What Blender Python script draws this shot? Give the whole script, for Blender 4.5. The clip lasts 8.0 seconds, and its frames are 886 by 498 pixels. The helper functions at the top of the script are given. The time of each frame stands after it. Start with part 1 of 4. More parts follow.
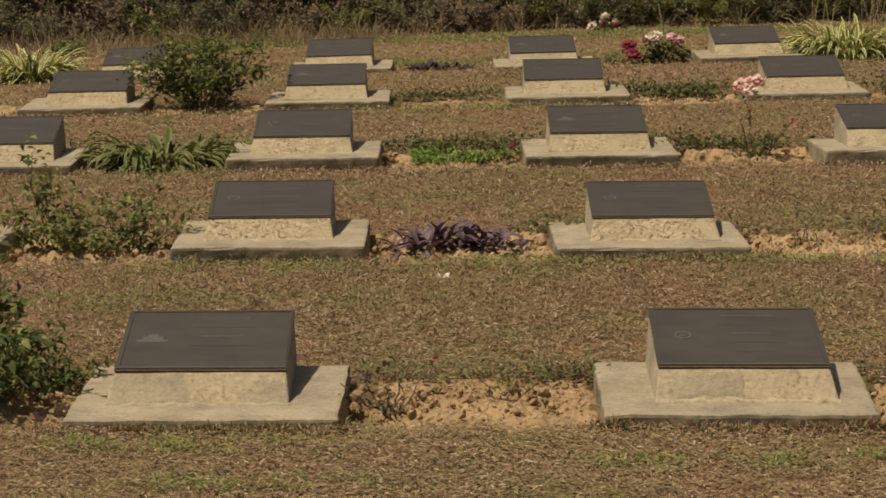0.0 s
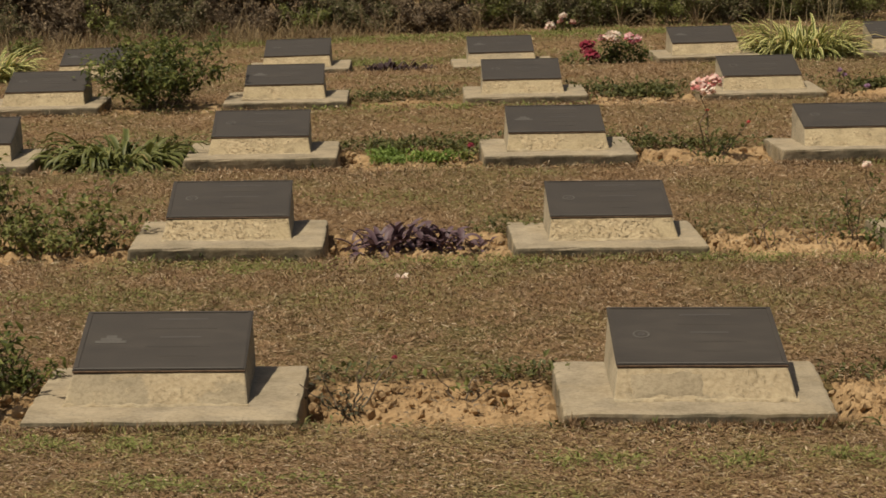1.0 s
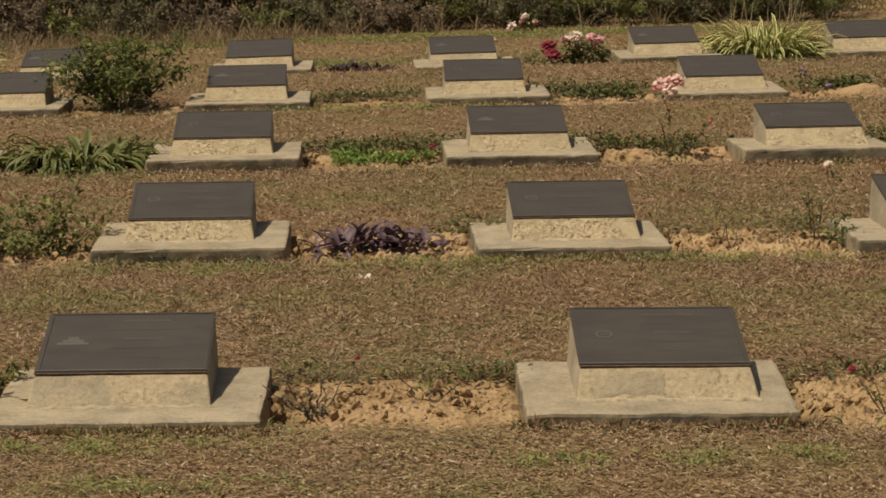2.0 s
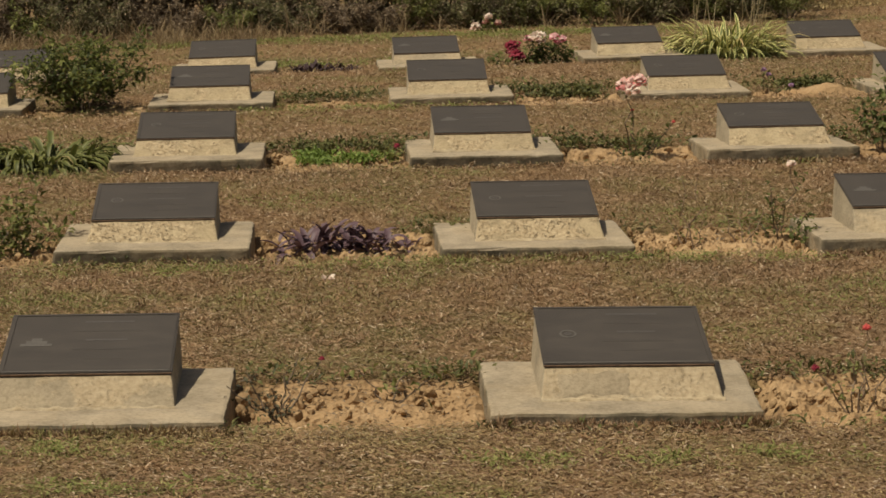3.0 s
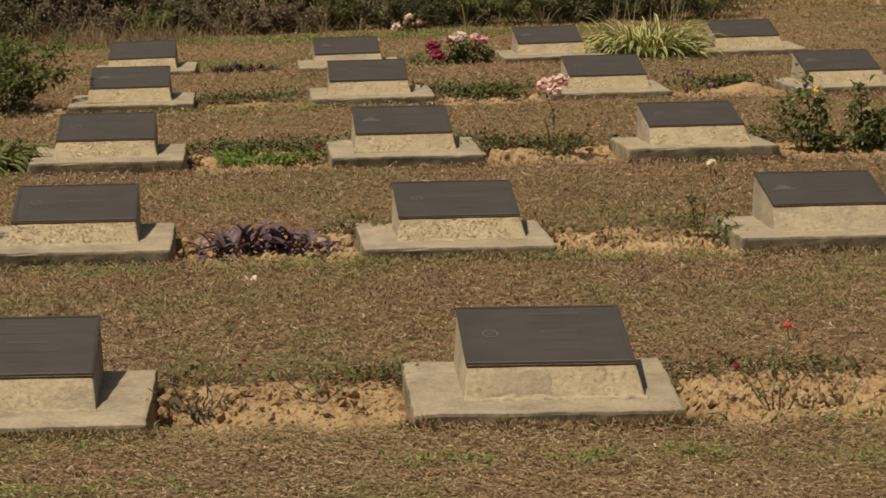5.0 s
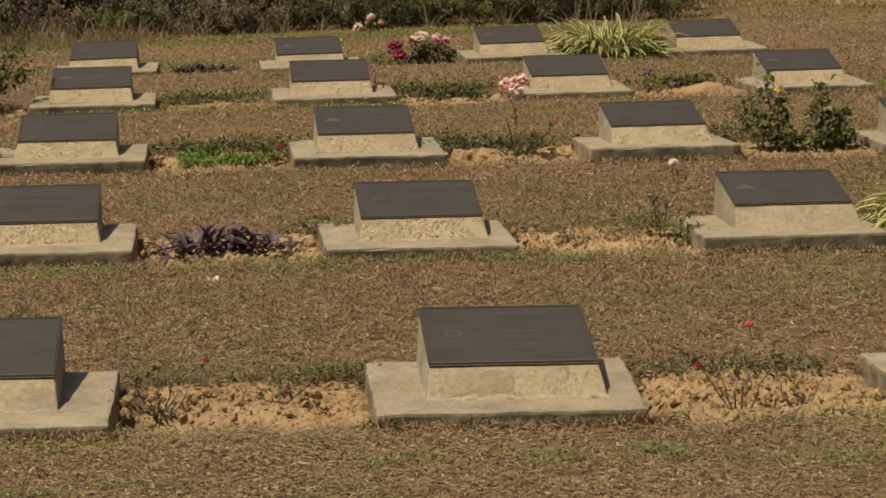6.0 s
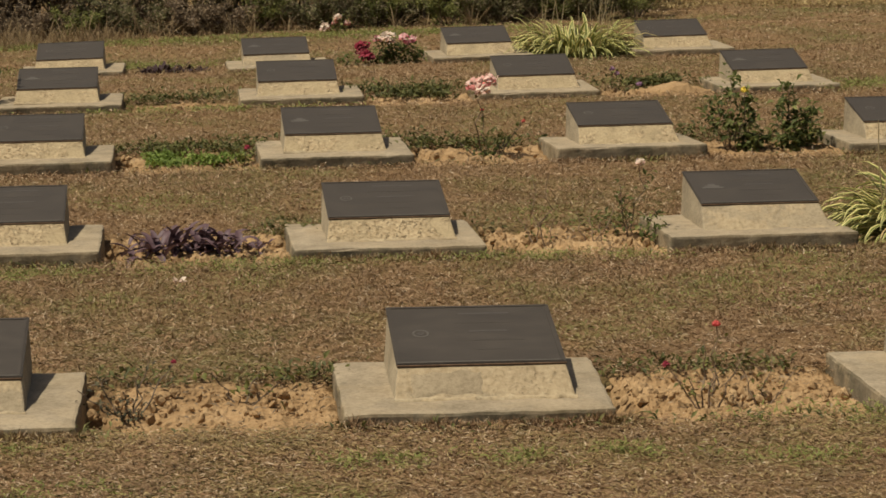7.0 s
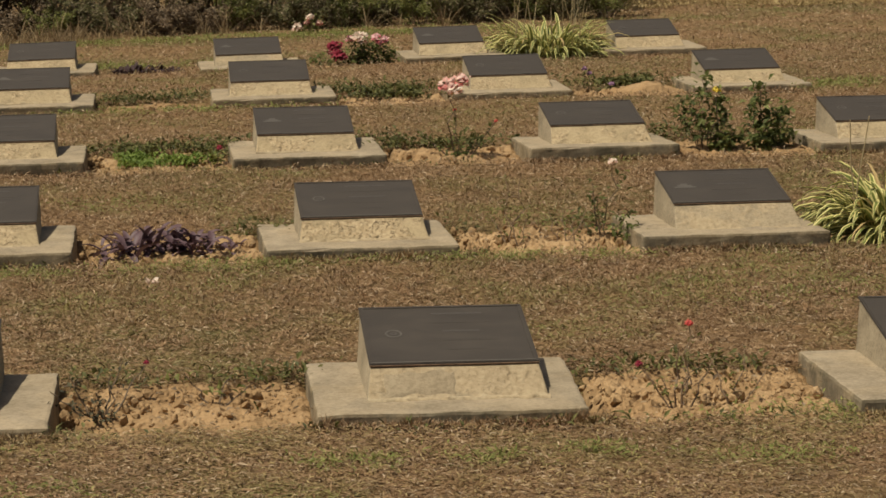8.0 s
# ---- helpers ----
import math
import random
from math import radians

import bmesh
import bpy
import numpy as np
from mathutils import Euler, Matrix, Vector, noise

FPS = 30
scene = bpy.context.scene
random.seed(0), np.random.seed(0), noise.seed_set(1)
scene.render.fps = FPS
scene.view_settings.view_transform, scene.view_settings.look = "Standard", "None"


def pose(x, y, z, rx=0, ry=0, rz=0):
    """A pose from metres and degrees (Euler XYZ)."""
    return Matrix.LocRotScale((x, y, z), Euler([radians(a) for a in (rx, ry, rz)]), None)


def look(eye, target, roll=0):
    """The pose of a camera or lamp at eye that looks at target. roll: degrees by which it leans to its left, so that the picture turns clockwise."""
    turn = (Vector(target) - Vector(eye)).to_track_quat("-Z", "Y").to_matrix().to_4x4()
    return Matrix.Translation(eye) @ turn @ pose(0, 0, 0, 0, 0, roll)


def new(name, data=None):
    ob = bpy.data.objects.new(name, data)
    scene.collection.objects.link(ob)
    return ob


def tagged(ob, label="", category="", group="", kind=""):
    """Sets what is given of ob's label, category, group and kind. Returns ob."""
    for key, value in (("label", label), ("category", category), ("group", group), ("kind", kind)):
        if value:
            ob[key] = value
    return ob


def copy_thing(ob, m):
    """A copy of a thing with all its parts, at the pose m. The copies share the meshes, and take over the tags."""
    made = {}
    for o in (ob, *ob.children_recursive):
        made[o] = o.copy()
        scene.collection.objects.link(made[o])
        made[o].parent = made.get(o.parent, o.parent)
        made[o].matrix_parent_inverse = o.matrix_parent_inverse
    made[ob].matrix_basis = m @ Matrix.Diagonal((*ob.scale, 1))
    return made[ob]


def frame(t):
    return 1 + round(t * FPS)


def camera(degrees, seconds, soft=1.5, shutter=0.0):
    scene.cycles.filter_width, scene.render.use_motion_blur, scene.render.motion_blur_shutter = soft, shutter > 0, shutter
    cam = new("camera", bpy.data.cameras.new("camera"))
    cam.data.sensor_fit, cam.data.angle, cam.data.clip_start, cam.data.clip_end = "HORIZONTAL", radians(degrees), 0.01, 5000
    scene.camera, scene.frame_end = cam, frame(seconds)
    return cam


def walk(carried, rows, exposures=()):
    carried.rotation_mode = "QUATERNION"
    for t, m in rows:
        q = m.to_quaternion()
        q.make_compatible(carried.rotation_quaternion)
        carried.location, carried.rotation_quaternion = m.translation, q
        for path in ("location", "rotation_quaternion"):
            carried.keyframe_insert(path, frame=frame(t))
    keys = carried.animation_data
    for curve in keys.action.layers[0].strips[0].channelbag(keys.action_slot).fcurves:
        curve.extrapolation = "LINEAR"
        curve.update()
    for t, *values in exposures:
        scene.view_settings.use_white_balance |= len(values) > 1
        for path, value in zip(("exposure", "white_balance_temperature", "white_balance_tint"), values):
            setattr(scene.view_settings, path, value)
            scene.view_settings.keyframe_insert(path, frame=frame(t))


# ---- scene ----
cam = camera(21.0, 8.0, soft=1.65, shutter=0.5)
EYE = (0.0, 0.0, 1.6)
ROWS = [
    (0.0, 80.196, -0.000, 0.000),
    (0.5, 80.197, 0.019, -0.514),
    (1.0, 80.198, -0.018, -1.005),
    (1.5, 80.205, -0.016, -1.464),
    (3.0, 80.216, -0.016, -2.790),
    (3.5, 80.215, -0.016, -3.237),
    (4.0, 80.216, -0.035, -3.765),
    (5.5, 80.227, -0.023, -5.132),
    (6.0, 80.226, -0.037, -5.597),
    (6.5, 80.228, -0.007, -6.002),
    (7.0, 80.230, -0.030, -6.392),
    (7.5, 80.232, -0.043, -6.725),
    (8.0, 80.231, -0.027, -7.054),
]
walk(cam, [(t, pose(*EYE, rx, ry, rz)) for t, rx, ry, rz in ROWS], exposures=[(0.0, 0.03, 6800, 10), (8.0, 0.03, 6800, 10)])

# ---- light ----
SUN = Vector((-0.44, -0.09, 1.0)).normalized()
world = bpy.data.worlds.new("sky")
scene.world = world
world.use_nodes = True
wn = world.node_tree
sky = wn.nodes.new("ShaderNodeTexSky")
sky.sky_type, sky.sun_disc = "NISHITA", False
sky.dust_density, sky.air_density = 5.0, 1.2
sky.sun_elevation = math.asin(SUN.z)
sky.sun_rotation = math.atan2(SUN.x, SUN.y)
wn.nodes["Background"].inputs["Strength"].default_value = 0.052
wn.links.new(sky.outputs[0], wn.nodes["Background"].inputs["Color"])
sun_data = bpy.data.lights.new("sun", "SUN")
sun_data.energy, sun_data.angle, sun_data.color = 4.35, radians(0.6), (1.0, 0.95, 0.82)
sun = new("sun", sun_data)
sun.matrix_world = look(SUN * 40, (0, 0, 0))


# ---- materials ----
def node(tree, kind, **sets):
    n = tree.nodes.new(kind)
    for key, value in sets.items():
        n.inputs[key].default_value = value
    return n


def ramp(tree, fac, stops):
    r = tree.nodes.new("ShaderNodeValToRGB")
    while len(r.color_ramp.elements) < len(stops):
        r.color_ramp.elements.new(0.5)
    for e, (p, c) in zip(r.color_ramp.elements, stops):
        e.position, e.color = p, (*c, 1) if len(c) == 3 else c
    tree.links.new(fac, r.inputs[0])
    return r.outputs[0]


def mixed(tree, fac, a, b, blend="MIX"):
    m = tree.nodes.new("ShaderNodeMix")
    m.data_type, m.blend_type = "RGBA", blend
    for sock, v in ((m.inputs[0], fac), (m.inputs[6], a), (m.inputs[7], b)):
        if isinstance(v, (int, float)):
            sock.default_value = v
        elif isinstance(v, tuple):
            sock.default_value = (*v, 1)
        else:
            tree.links.new(v, sock)
    return m.outputs[2]


def maths(tree, op, a, b=0.5):
    m = tree.nodes.new("ShaderNodeMath")
    m.operation = op
    for sock, v in zip(m.inputs, (a, b)):
        if isinstance(v, (int, float)):
            sock.default_value = v
        else:
            tree.links.new(v, sock)
    return m.outputs[0]


def blank(name, rough=0.8, spec=0.3):
    m = bpy.data.materials.new(name)
    m.use_nodes = True
    t = m.node_tree
    b = t.nodes["Principled BSDF"]
    b.inputs["Roughness"].default_value = rough
    b.inputs["Specular IOR Level"].default_value = spec
    return m, t, b


def coords(t, shift=False):
    """World-size coordinates of the object; with shift each object takes its own part of the pattern."""
    c = t.nodes.new("ShaderNodeTexCoord").outputs["Object"]
    if not shift:
        return c
    info = t.nodes.new("ShaderNodeObjectInfo")
    v = t.nodes.new("ShaderNodeVectorMath")
    v.operation = "SCALE"
    cx = t.nodes.new("ShaderNodeCombineXYZ")
    for k in range(3):
        t.links.new(info.outputs["Random"], cx.inputs[k])
    t.links.new(cx.outputs[0], v.inputs[0])
    v.inputs[3].default_value = 37.0
    a = t.nodes.new("ShaderNodeVectorMath")
    t.links.new(c, a.inputs[0])
    t.links.new(v.outputs[0], a.inputs[1])
    return a.outputs[0]


def noise_tex(t, vec, scale, detail=4.0, rough=0.6):
    n = node(t, "ShaderNodeTexNoise", Scale=scale, Detail=detail, Roughness=rough)
    t.links.new(vec, n.inputs["Vector"])
    return n.outputs["Fac"]


def bumped(t, b, height, distance, strength=1.0):
    n = node(t, "ShaderNodeBump", Strength=strength, Distance=distance)
    t.links.new(height, n.inputs["Height"])
    t.links.new(n.outputs[0], b.inputs["Normal"])


def blades(name, stops, patch=None, rough=0.75, through_light=0.0, patch_scale=1.3, spec=0.2):
    """Leaves and blades: each island takes its own colour; patch: a second colour that comes in drifts."""
    m, t, b = blank(name, rough, spec)
    g = t.nodes.new("ShaderNodeNewGeometry")
    col = ramp(t, g.outputs["Random Per Island"], stops)
    c = coords(t)
    if patch:
        f = ramp(t, noise_tex(t, c, patch_scale, 3), [(patch[0], (0, 0, 0)), (patch[1], (1, 1, 1))])
        s = maths(t, "LESS_THAN", maths(t, "FRACT", maths(t, "MULTIPLY", g.outputs["Random Per Island"], 17.3)), patch[3])
        col = mixed(t, maths(t, "MULTIPLY", f, s), col, patch[2])
    if patch:
        col = mixed(t, 0.8, col, ramp(t, noise_tex(t, c, 9.0, 6, 0.72), [(0.3, (0.55, 0.55, 0.57)), (0.5, (1, 1, 1)), (0.72, (1.08, 0.98, 0.88))]), "MULTIPLY")
    col = mixed(t, 0.35, col, ramp(t, noise_tex(t, c, 90, 2), [(0.3, (0.35, 0.35, 0.35)), (0.75, (1, 1, 1))]), "MULTIPLY")
    t.links.new(col, b.inputs["Base Color"])
    if through_light:
        tr = t.nodes.new("ShaderNodeBsdfTranslucent")
        t.links.new(col, tr.inputs[0])
        mx = t.nodes.new("ShaderNodeMixShader")
        mx.inputs[0].default_value = through_light
        t.links.new(b.outputs[0], mx.inputs[1])
        t.links.new(tr.outputs[0], mx.inputs[2])
        t.links.new(mx.outputs[0], t.nodes["Material Output"].inputs[0])
    return m


def concrete(name, base, dark, light, pit=0.0, rough=0.9):
    """Weathered cement: stains at hand size, grain, and, with pit, a rough face of washed-out pebbles."""
    m, t, b = blank(name, rough, 0.2)
    c = coords(t, True)
    big = noise_tex(t, c, 8.0, 6, 0.7)
    fine = noise_tex(t, c, 95, 4, 0.7)
    col = ramp(t, big, [(0.33, dark), (0.5, base), (0.68, light)])
    col = mixed(t, 0.45, col, ramp(t, fine, [(0.32, (0.38, 0.35, 0.31)), (0.56, (1, 1, 1))]), "MULTIPLY")
    spots = ramp(t, noise_tex(t, c, 26, 3, 0.5), [(0.66, (0, 0, 0)), (0.74, (1, 1, 1))])
    col = mixed(t, maths(t, "MULTIPLY", spots, 0.35), col, (0.10, 0.085, 0.06))
    h = fine
    if pit:
        where = ramp(t, noise_tex(t, c, 4.6, 7, 0.66), [(0.46, (0.12, 0.12, 0.12)), (0.52, (1, 1, 1))])
        coarse = noise_tex(t, c, 92, 6, 0.8)
        sparse = ramp(t, noise_tex(t, c, 21, 4, 0.6), [(0.38, (0.4, 0.4, 0.4)), (0.6, (1, 1, 1))])
        pock = ramp(t, coarse, [(0.36, (0, 0, 0)), (0.47, (1, 1, 1))])
        tone = ramp(t, noise_tex(t, c, 60, 4, 0.6), [(0.3, (0.29, 0.21, 0.113)), (0.5, (0.41, 0.31, 0.182)), (0.7, (0.53, 0.42, 0.262))])
        hole = maths(t, "MULTIPLY", maths(t, "MULTIPLY", maths(t, "SUBTRACT", 1.0, pock), sparse), 1.0 if pit == 1.0 else 0.5)
        tone = mixed(t, hole, tone, (0.15, 0.103, 0.055))
        rough_part = maths(t, "MULTIPLY", where, pit)
        col = mixed(t, maths(t, "MULTIPLY", rough_part, 0.8), col, tone)
        pock = maths(t, "SUBTRACT", 1.0, hole)
        h = maths(t, "ADD", maths(t, "MULTIPLY", pock, rough_part), maths(t, "MULTIPLY", fine, 0.35))
    t.links.new(col, b.inputs["Base Color"])
    bumped(t, b, h, 0.0034 * pit if pit else 0.002)
    return m


def plain(name, col, col2, rough=0.7, scale=40.0, spec=0.3, bump=0.001, shift=False):
    m, t, b = blank(name, rough, spec)
    c = coords(t, shift)
    n = noise_tex(t, c, scale, 4)
    t.links.new(ramp(t, n, [(0.3, col), (0.7, col2)]), b.inputs["Base Color"])
    bumped(t, b, n, bump)
    return m


def plaque_metal():
    m, t, b = blank("dark_bronze", 0.6, 0.16)
    c = coords(t, True)
    drawn = t.nodes.new("ShaderNodeVectorMath")
    drawn.operation = "MULTIPLY"
    t.links.new(c, drawn.inputs[0])
    drawn.inputs[1].default_value = (0.6, 1.4, 1.4)
    n = noise_tex(t, drawn.outputs[0], 12, 6, 0.7)
    f = noise_tex(t, c, 140, 3)
    col = ramp(t, n, [(0.3, (0.044, 0.0368, 0.0298)), (0.5, (0.051, 0.0425, 0.0345)), (0.7, (0.062, 0.0515, 0.0415))])
    t.links.new(col, b.inputs["Base Color"])
    t.links.new(ramp(t, n, [(0.3, (0.5, 0.5, 0.5)), (0.75, (0.7, 0.7, 0.7))]), b.inputs["Roughness"])
    bumped(t, b, f, 0.0006)
    return m


def soil_mat():
    m, t, b = blank("dry_clay_soil", 0.95, 0.1)
    c = coords(t)
    big = noise_tex(t, c, 4, 4)
    fine = noise_tex(t, c, 60, 5, 0.7)
    col = ramp(t, big, [(0.3, (0.30, 0.19, 0.092)), (0.55, (0.40, 0.27, 0.142)), (0.75, (0.48, 0.34, 0.192))])
    info = t.nodes.new("ShaderNodeObjectInfo")
    col = mixed(t, 1.0, col, ramp(t, info.outputs["Random"], [(0.0, (0.82, 0.78, 0.74)), (1.0, (1.1, 1.1, 1.1))]), "MULTIPLY")
    col = mixed(t, 0.5, col, ramp(t, fine, [(0.3, (0.5, 0.45, 0.4)), (0.65, (1, 1, 1))]), "MULTIPLY")
    t.links.new(col, b.inputs["Base Color"])
    bumped(t, b, fine, 0.006)
    return m


def turf_mat():
    m, t, b = blank("dry_turf", 0.95, 0.1)
    c = coords(t)
    big = noise_tex(t, c, 0.9, 4, 0.6)
    mid = noise_tex(t, c, 14, 4, 0.6)
    fine = noise_tex(t, c, 120, 4, 0.75)
    col = ramp(t, mid, [(0.3, (0.16, 0.096, 0.048)), (0.5, (0.235, 0.147, 0.072)), (0.72, (0.31, 0.20, 0.10))])
    col = mixed(t, ramp(t, big, [(0.45, (0, 0, 0)), (0.66, (0.8, 0.8, 0.8))]), col, (0.11, 0.105, 0.036))
    col = mixed(t, 0.7, col, ramp(t, fine, [(0.3, (0.5, 0.46, 0.42)), (0.62, (1.1, 1.1, 1.1))]), "MULTIPLY")
    t.links.new(col, b.inputs["Base Color"])
    bumped(t, b, fine, 0.012)
    return m


TURF, SOIL, BRONZE = turf_mat(), soil_mat(), plaque_metal()
CEMENT = concrete("grey_cement", (0.27, 0.218, 0.147), (0.20, 0.16, 0.105), (0.345, 0.28, 0.19), 0.25)
SMOOTH = concrete("smooth_cement", (0.33, 0.27, 0.18), (0.24, 0.195, 0.13), (0.41, 0.34, 0.23))
PEBBLED = concrete("pebbled_cement", (0.36, 0.28, 0.163), (0.255, 0.20, 0.12), (0.43, 0.34, 0.205), 1.0)
WORN = concrete("worn_cement", (0.295, 0.238, 0.155), (0.215, 0.175, 0.115), (0.36, 0.29, 0.185), 0.7)
# darker cement for plinth sides: algae stain plus shade mixed into the colour
MOSS_SHADE = concrete("algae_and_shade_cement", (0.17, 0.14, 0.092), (0.085, 0.075, 0.045), (0.27, 0.22, 0.145), 0.5)
MORTAR = concrete("pale_flaking_mortar", (0.36, 0.29, 0.185), (0.26, 0.205, 0.13), (0.45, 0.37, 0.245), 0.6)
REPAIR = concrete("trowelled_repair", (0.30, 0.238, 0.152), (0.25, 0.197, 0.125), (0.345, 0.28, 0.182))
DULL_BRONZE = plain("worn_bronze", (0.050, 0.042, 0.035), (0.064, 0.054, 0.045), 0.6, 60, 0.3, 0.0005)
RUSTY = plain("rust_stain", (0.075, 0.047, 0.03), (0.16, 0.10, 0.06), 0.85, 60, 0.2, 0.0005)
PALE_BRONZE = plain("rubbed_bronze", (0.068, 0.059, 0.048), (0.092, 0.080, 0.066), 0.6, 90, 0.3, 0.0005)
GRASS = blades("dry_grass", [(0.0, (0.205, 0.121, 0.062)), (0.3, (0.27, 0.164, 0.086)), (0.65, (0.325, 0.208, 0.111)), (0.87, (0.405, 0.280, 0.158)), (1.0, (0.62, 0.49, 0.335))], (0.475, 0.66, (0.215, 0.22, 0.066), 0.5), 0.7, 0.15, 1.6)
GREEN_TUFT = blades("green_weed", [(0.0, (0.062, 0.066, 0.020)), (0.6, (0.120, 0.122, 0.036)), (1.0, (0.21, 0.20, 0.068))], None, 0.6, 0.2)
DARK_WEED = blades("withered_weed", [(0.0, (0.045, 0.042, 0.028)), (0.6, (0.085, 0.08, 0.045)), (1.0, (0.16, 0.145, 0.08))], None, 0.7, 0.2)
PALE_GRASS = blades("bleached_grass", [(0.0, (0.28, 0.20, 0.085)), (0.6, (0.42, 0.31, 0.14)), (1.0, (0.56, 0.44, 0.22))], None, 0.7, 0.2)
GREEN_GRASS = blades("green_grass", [(0.0, (0.15, 0.17, 0.046)), (0.5, (0.24, 0.265, 0.07)), (0.85, (0.32, 0.33, 0.10)), (1.0, (0.42, 0.38, 0.16))], None, 0.65, 0.25)
BRIGHT = blades("bright_green_leaf", [(0.0, (0.11, 0.16, 0.026)), (0.6, (0.19, 0.27, 0.052)), (1.0, (0.30, 0.37, 0.09))], None, 0.55, 0.25)
DARK_LEAF = blades("dark_glossy_leaf", [(0.0, (0.06, 0.075, 0.022)), (0.5, (0.12, 0.138, 0.036)), (0.85, (0.21, 0.225, 0.062)), (1.0, (0.34, 0.34, 0.105))], None, 0.6, 0.42, spec=0.22)
ROSE_LEAF = blades("fresh_rose_leaf", [(0.0, (0.075, 0.095, 0.028)), (0.5, (0.14, 0.165, 0.048)), (0.85, (0.22, 0.24, 0.077)), (1.0, (0.34, 0.35, 0.125))], None, 0.6, 0.45, spec=0.22)
OLIVE_LEAF = blades("olive_leaf", [(0.0, (0.11, 0.12, 0.032)), (0.6, (0.19, 0.20, 0.055)), (1.0, (0.31, 0.30, 0.10))], None, 0.6, 0.35, spec=0.22)
HEDGE_LEAF = blades("hedge_leaf", [(0.0, (0.115, 0.088, 0.052)), (0.35, (0.15, 0.15, 0.064)), (0.7, (0.235, 0.225, 0.10)), (0.88, (0.34, 0.27, 0.17)), (1.0, (0.48, 0.39, 0.25))], None, 0.6, 0.45)
RUST_LEAF = blades("russet_leaf", [(0.0, (0.135, 0.098, 0.064)), (0.6, (0.26, 0.19, 0.12)), (1.0, (0.44, 0.335, 0.21))], None, 0.65, 0.35)
DRY_STALK = blades("dry_stalk", [(0.0, (0.15, 0.10, 0.052)), (0.5, (0.30, 0.21, 0.115)), (1.0, (0.47, 0.36, 0.20))], None, 0.7, 0.4)
PURPLE = blades("purple_leaf", [(0.0, (0.060, 0.033, 0.040)), (0.6, (0.125, 0.073, 0.080)), (1.0, (0.24, 0.158, 0.152))], None, 0.55, 0.12, spec=0.3)
DEEP_PURPLE = blades("deep_purple_leaf", [(0.0, (0.030, 0.017, 0.018)), (0.6, (0.062, 0.037, 0.037)), (1.0, (0.12, 0.078, 0.072))], None, 0.65, 0.12, spec=0.15)
STRAW = plain("straw", (0.34, 0.26, 0.14), (0.48, 0.38, 0.22), 0.8, 70)
TWIG = plain("brown_twig", (0.085, 0.06, 0.038), (0.18, 0.13, 0.085), 0.8, 70)
PALE_TWIG = plain("pale_brown_stem", (0.15, 0.10, 0.062), (0.27, 0.19, 0.12), 0.8, 70)
PINK = blades("pink_petal", [(0.0, (0.78, 0.24, 0.22)), (0.5, (0.84, 0.43, 0.37)), (1.0, (0.89, 0.68, 0.57))], None, 0.6, 0.3)
RED = blades("red_petal", [(0.0, (0.15, 0.012, 0.022)), (1.0, (0.34, 0.035, 0.06))], None, 0.6, 0.25)
ROSY = blades("rosy_petal", [(0.0, (0.70, 0.16, 0.22)), (0.6, (0.80, 0.34, 0.36)), (1.0, (0.86, 0.60, 0.56))], None, 0.6, 0.3)
CORAL = blades("coral_petal", [(0.0, (0.55, 0.05, 0.05)), (1.0, (0.80, 0.14, 0.12))], None, 0.6, 0.25)
WHITE_PINK = blades("pale_petal", [(0.0, (0.84, 0.54, 0.43)), (1.0, (0.90, 0.78, 0.64))], None, 0.6, 0.3)
YELLOW = blades("yellow_petal", [(0.0, (0.75, 0.52, 0.04)), (1.0, (0.85, 0.66, 0.10))], None, 0.6, 0.25)
MAUVE = blades("mauve_petal", [(0.0, (0.24, 0.11, 0.22)), (1.0, (0.40, 0.23, 0.34))], None, 0.6, 0.25)


def striped_leaf(name, middle, edge, dry):
    """Strap leaves with pale margins; some are dried."""
    m, t, b = blank(name, 0.55, 0.25)
    uv = t.nodes.new("ShaderNodeTexCoord").outputs["UV"]
    sep = t.nodes.new("ShaderNodeSeparateXYZ")
    t.links.new(uv, sep.inputs[0])
    off = maths(t, "ABSOLUTE", maths(t, "SUBTRACT", sep.outputs[0], 0.5))
    g = t.nodes.new("ShaderNodeNewGeometry")
    col = ramp(t, off, [(0.24, middle), (0.34, edge)])
    tint = ramp(t, g.outputs["Random Per Island"], [(0.0, (0.55, 0.6, 0.5)), (0.6, (1, 1, 1)), (0.82, (1, 1, 1))])
    col = mixed(t, 1.0, col, tint, "MULTIPLY")
    d = ramp(t, g.outputs["Random Per Island"], [(0.86, (0, 0, 0)), (0.9, (1, 1, 1))])
    col = mixed(t, d, col, dry)
    t.links.new(col, b.inputs["Base Color"])
    tr = t.nodes.new("ShaderNodeBsdfTranslucent")
    t.links.new(col, tr.inputs[0])
    mx = t.nodes.new("ShaderNodeMixShader")
    mx.inputs[0].default_value = 0.2
    t.links.new(b.outputs[0], mx.inputs[1])
    t.links.new(tr.outputs[0], mx.inputs[2])
    t.links.new(mx.outputs[0], t.nodes["Material Output"].inputs[0])
    return m


STRIPED = striped_leaf("cream_edged_leaf", (0.14, 0.165, 0.038), (0.66, 0.58, 0.235), (0.46, 0.33, 0.15))
STRAP = striped_leaf("green_strap_leaf", (0.085, 0.095, 0.022), (0.17, 0.165, 0.048), (0.27, 0.21, 0.085))


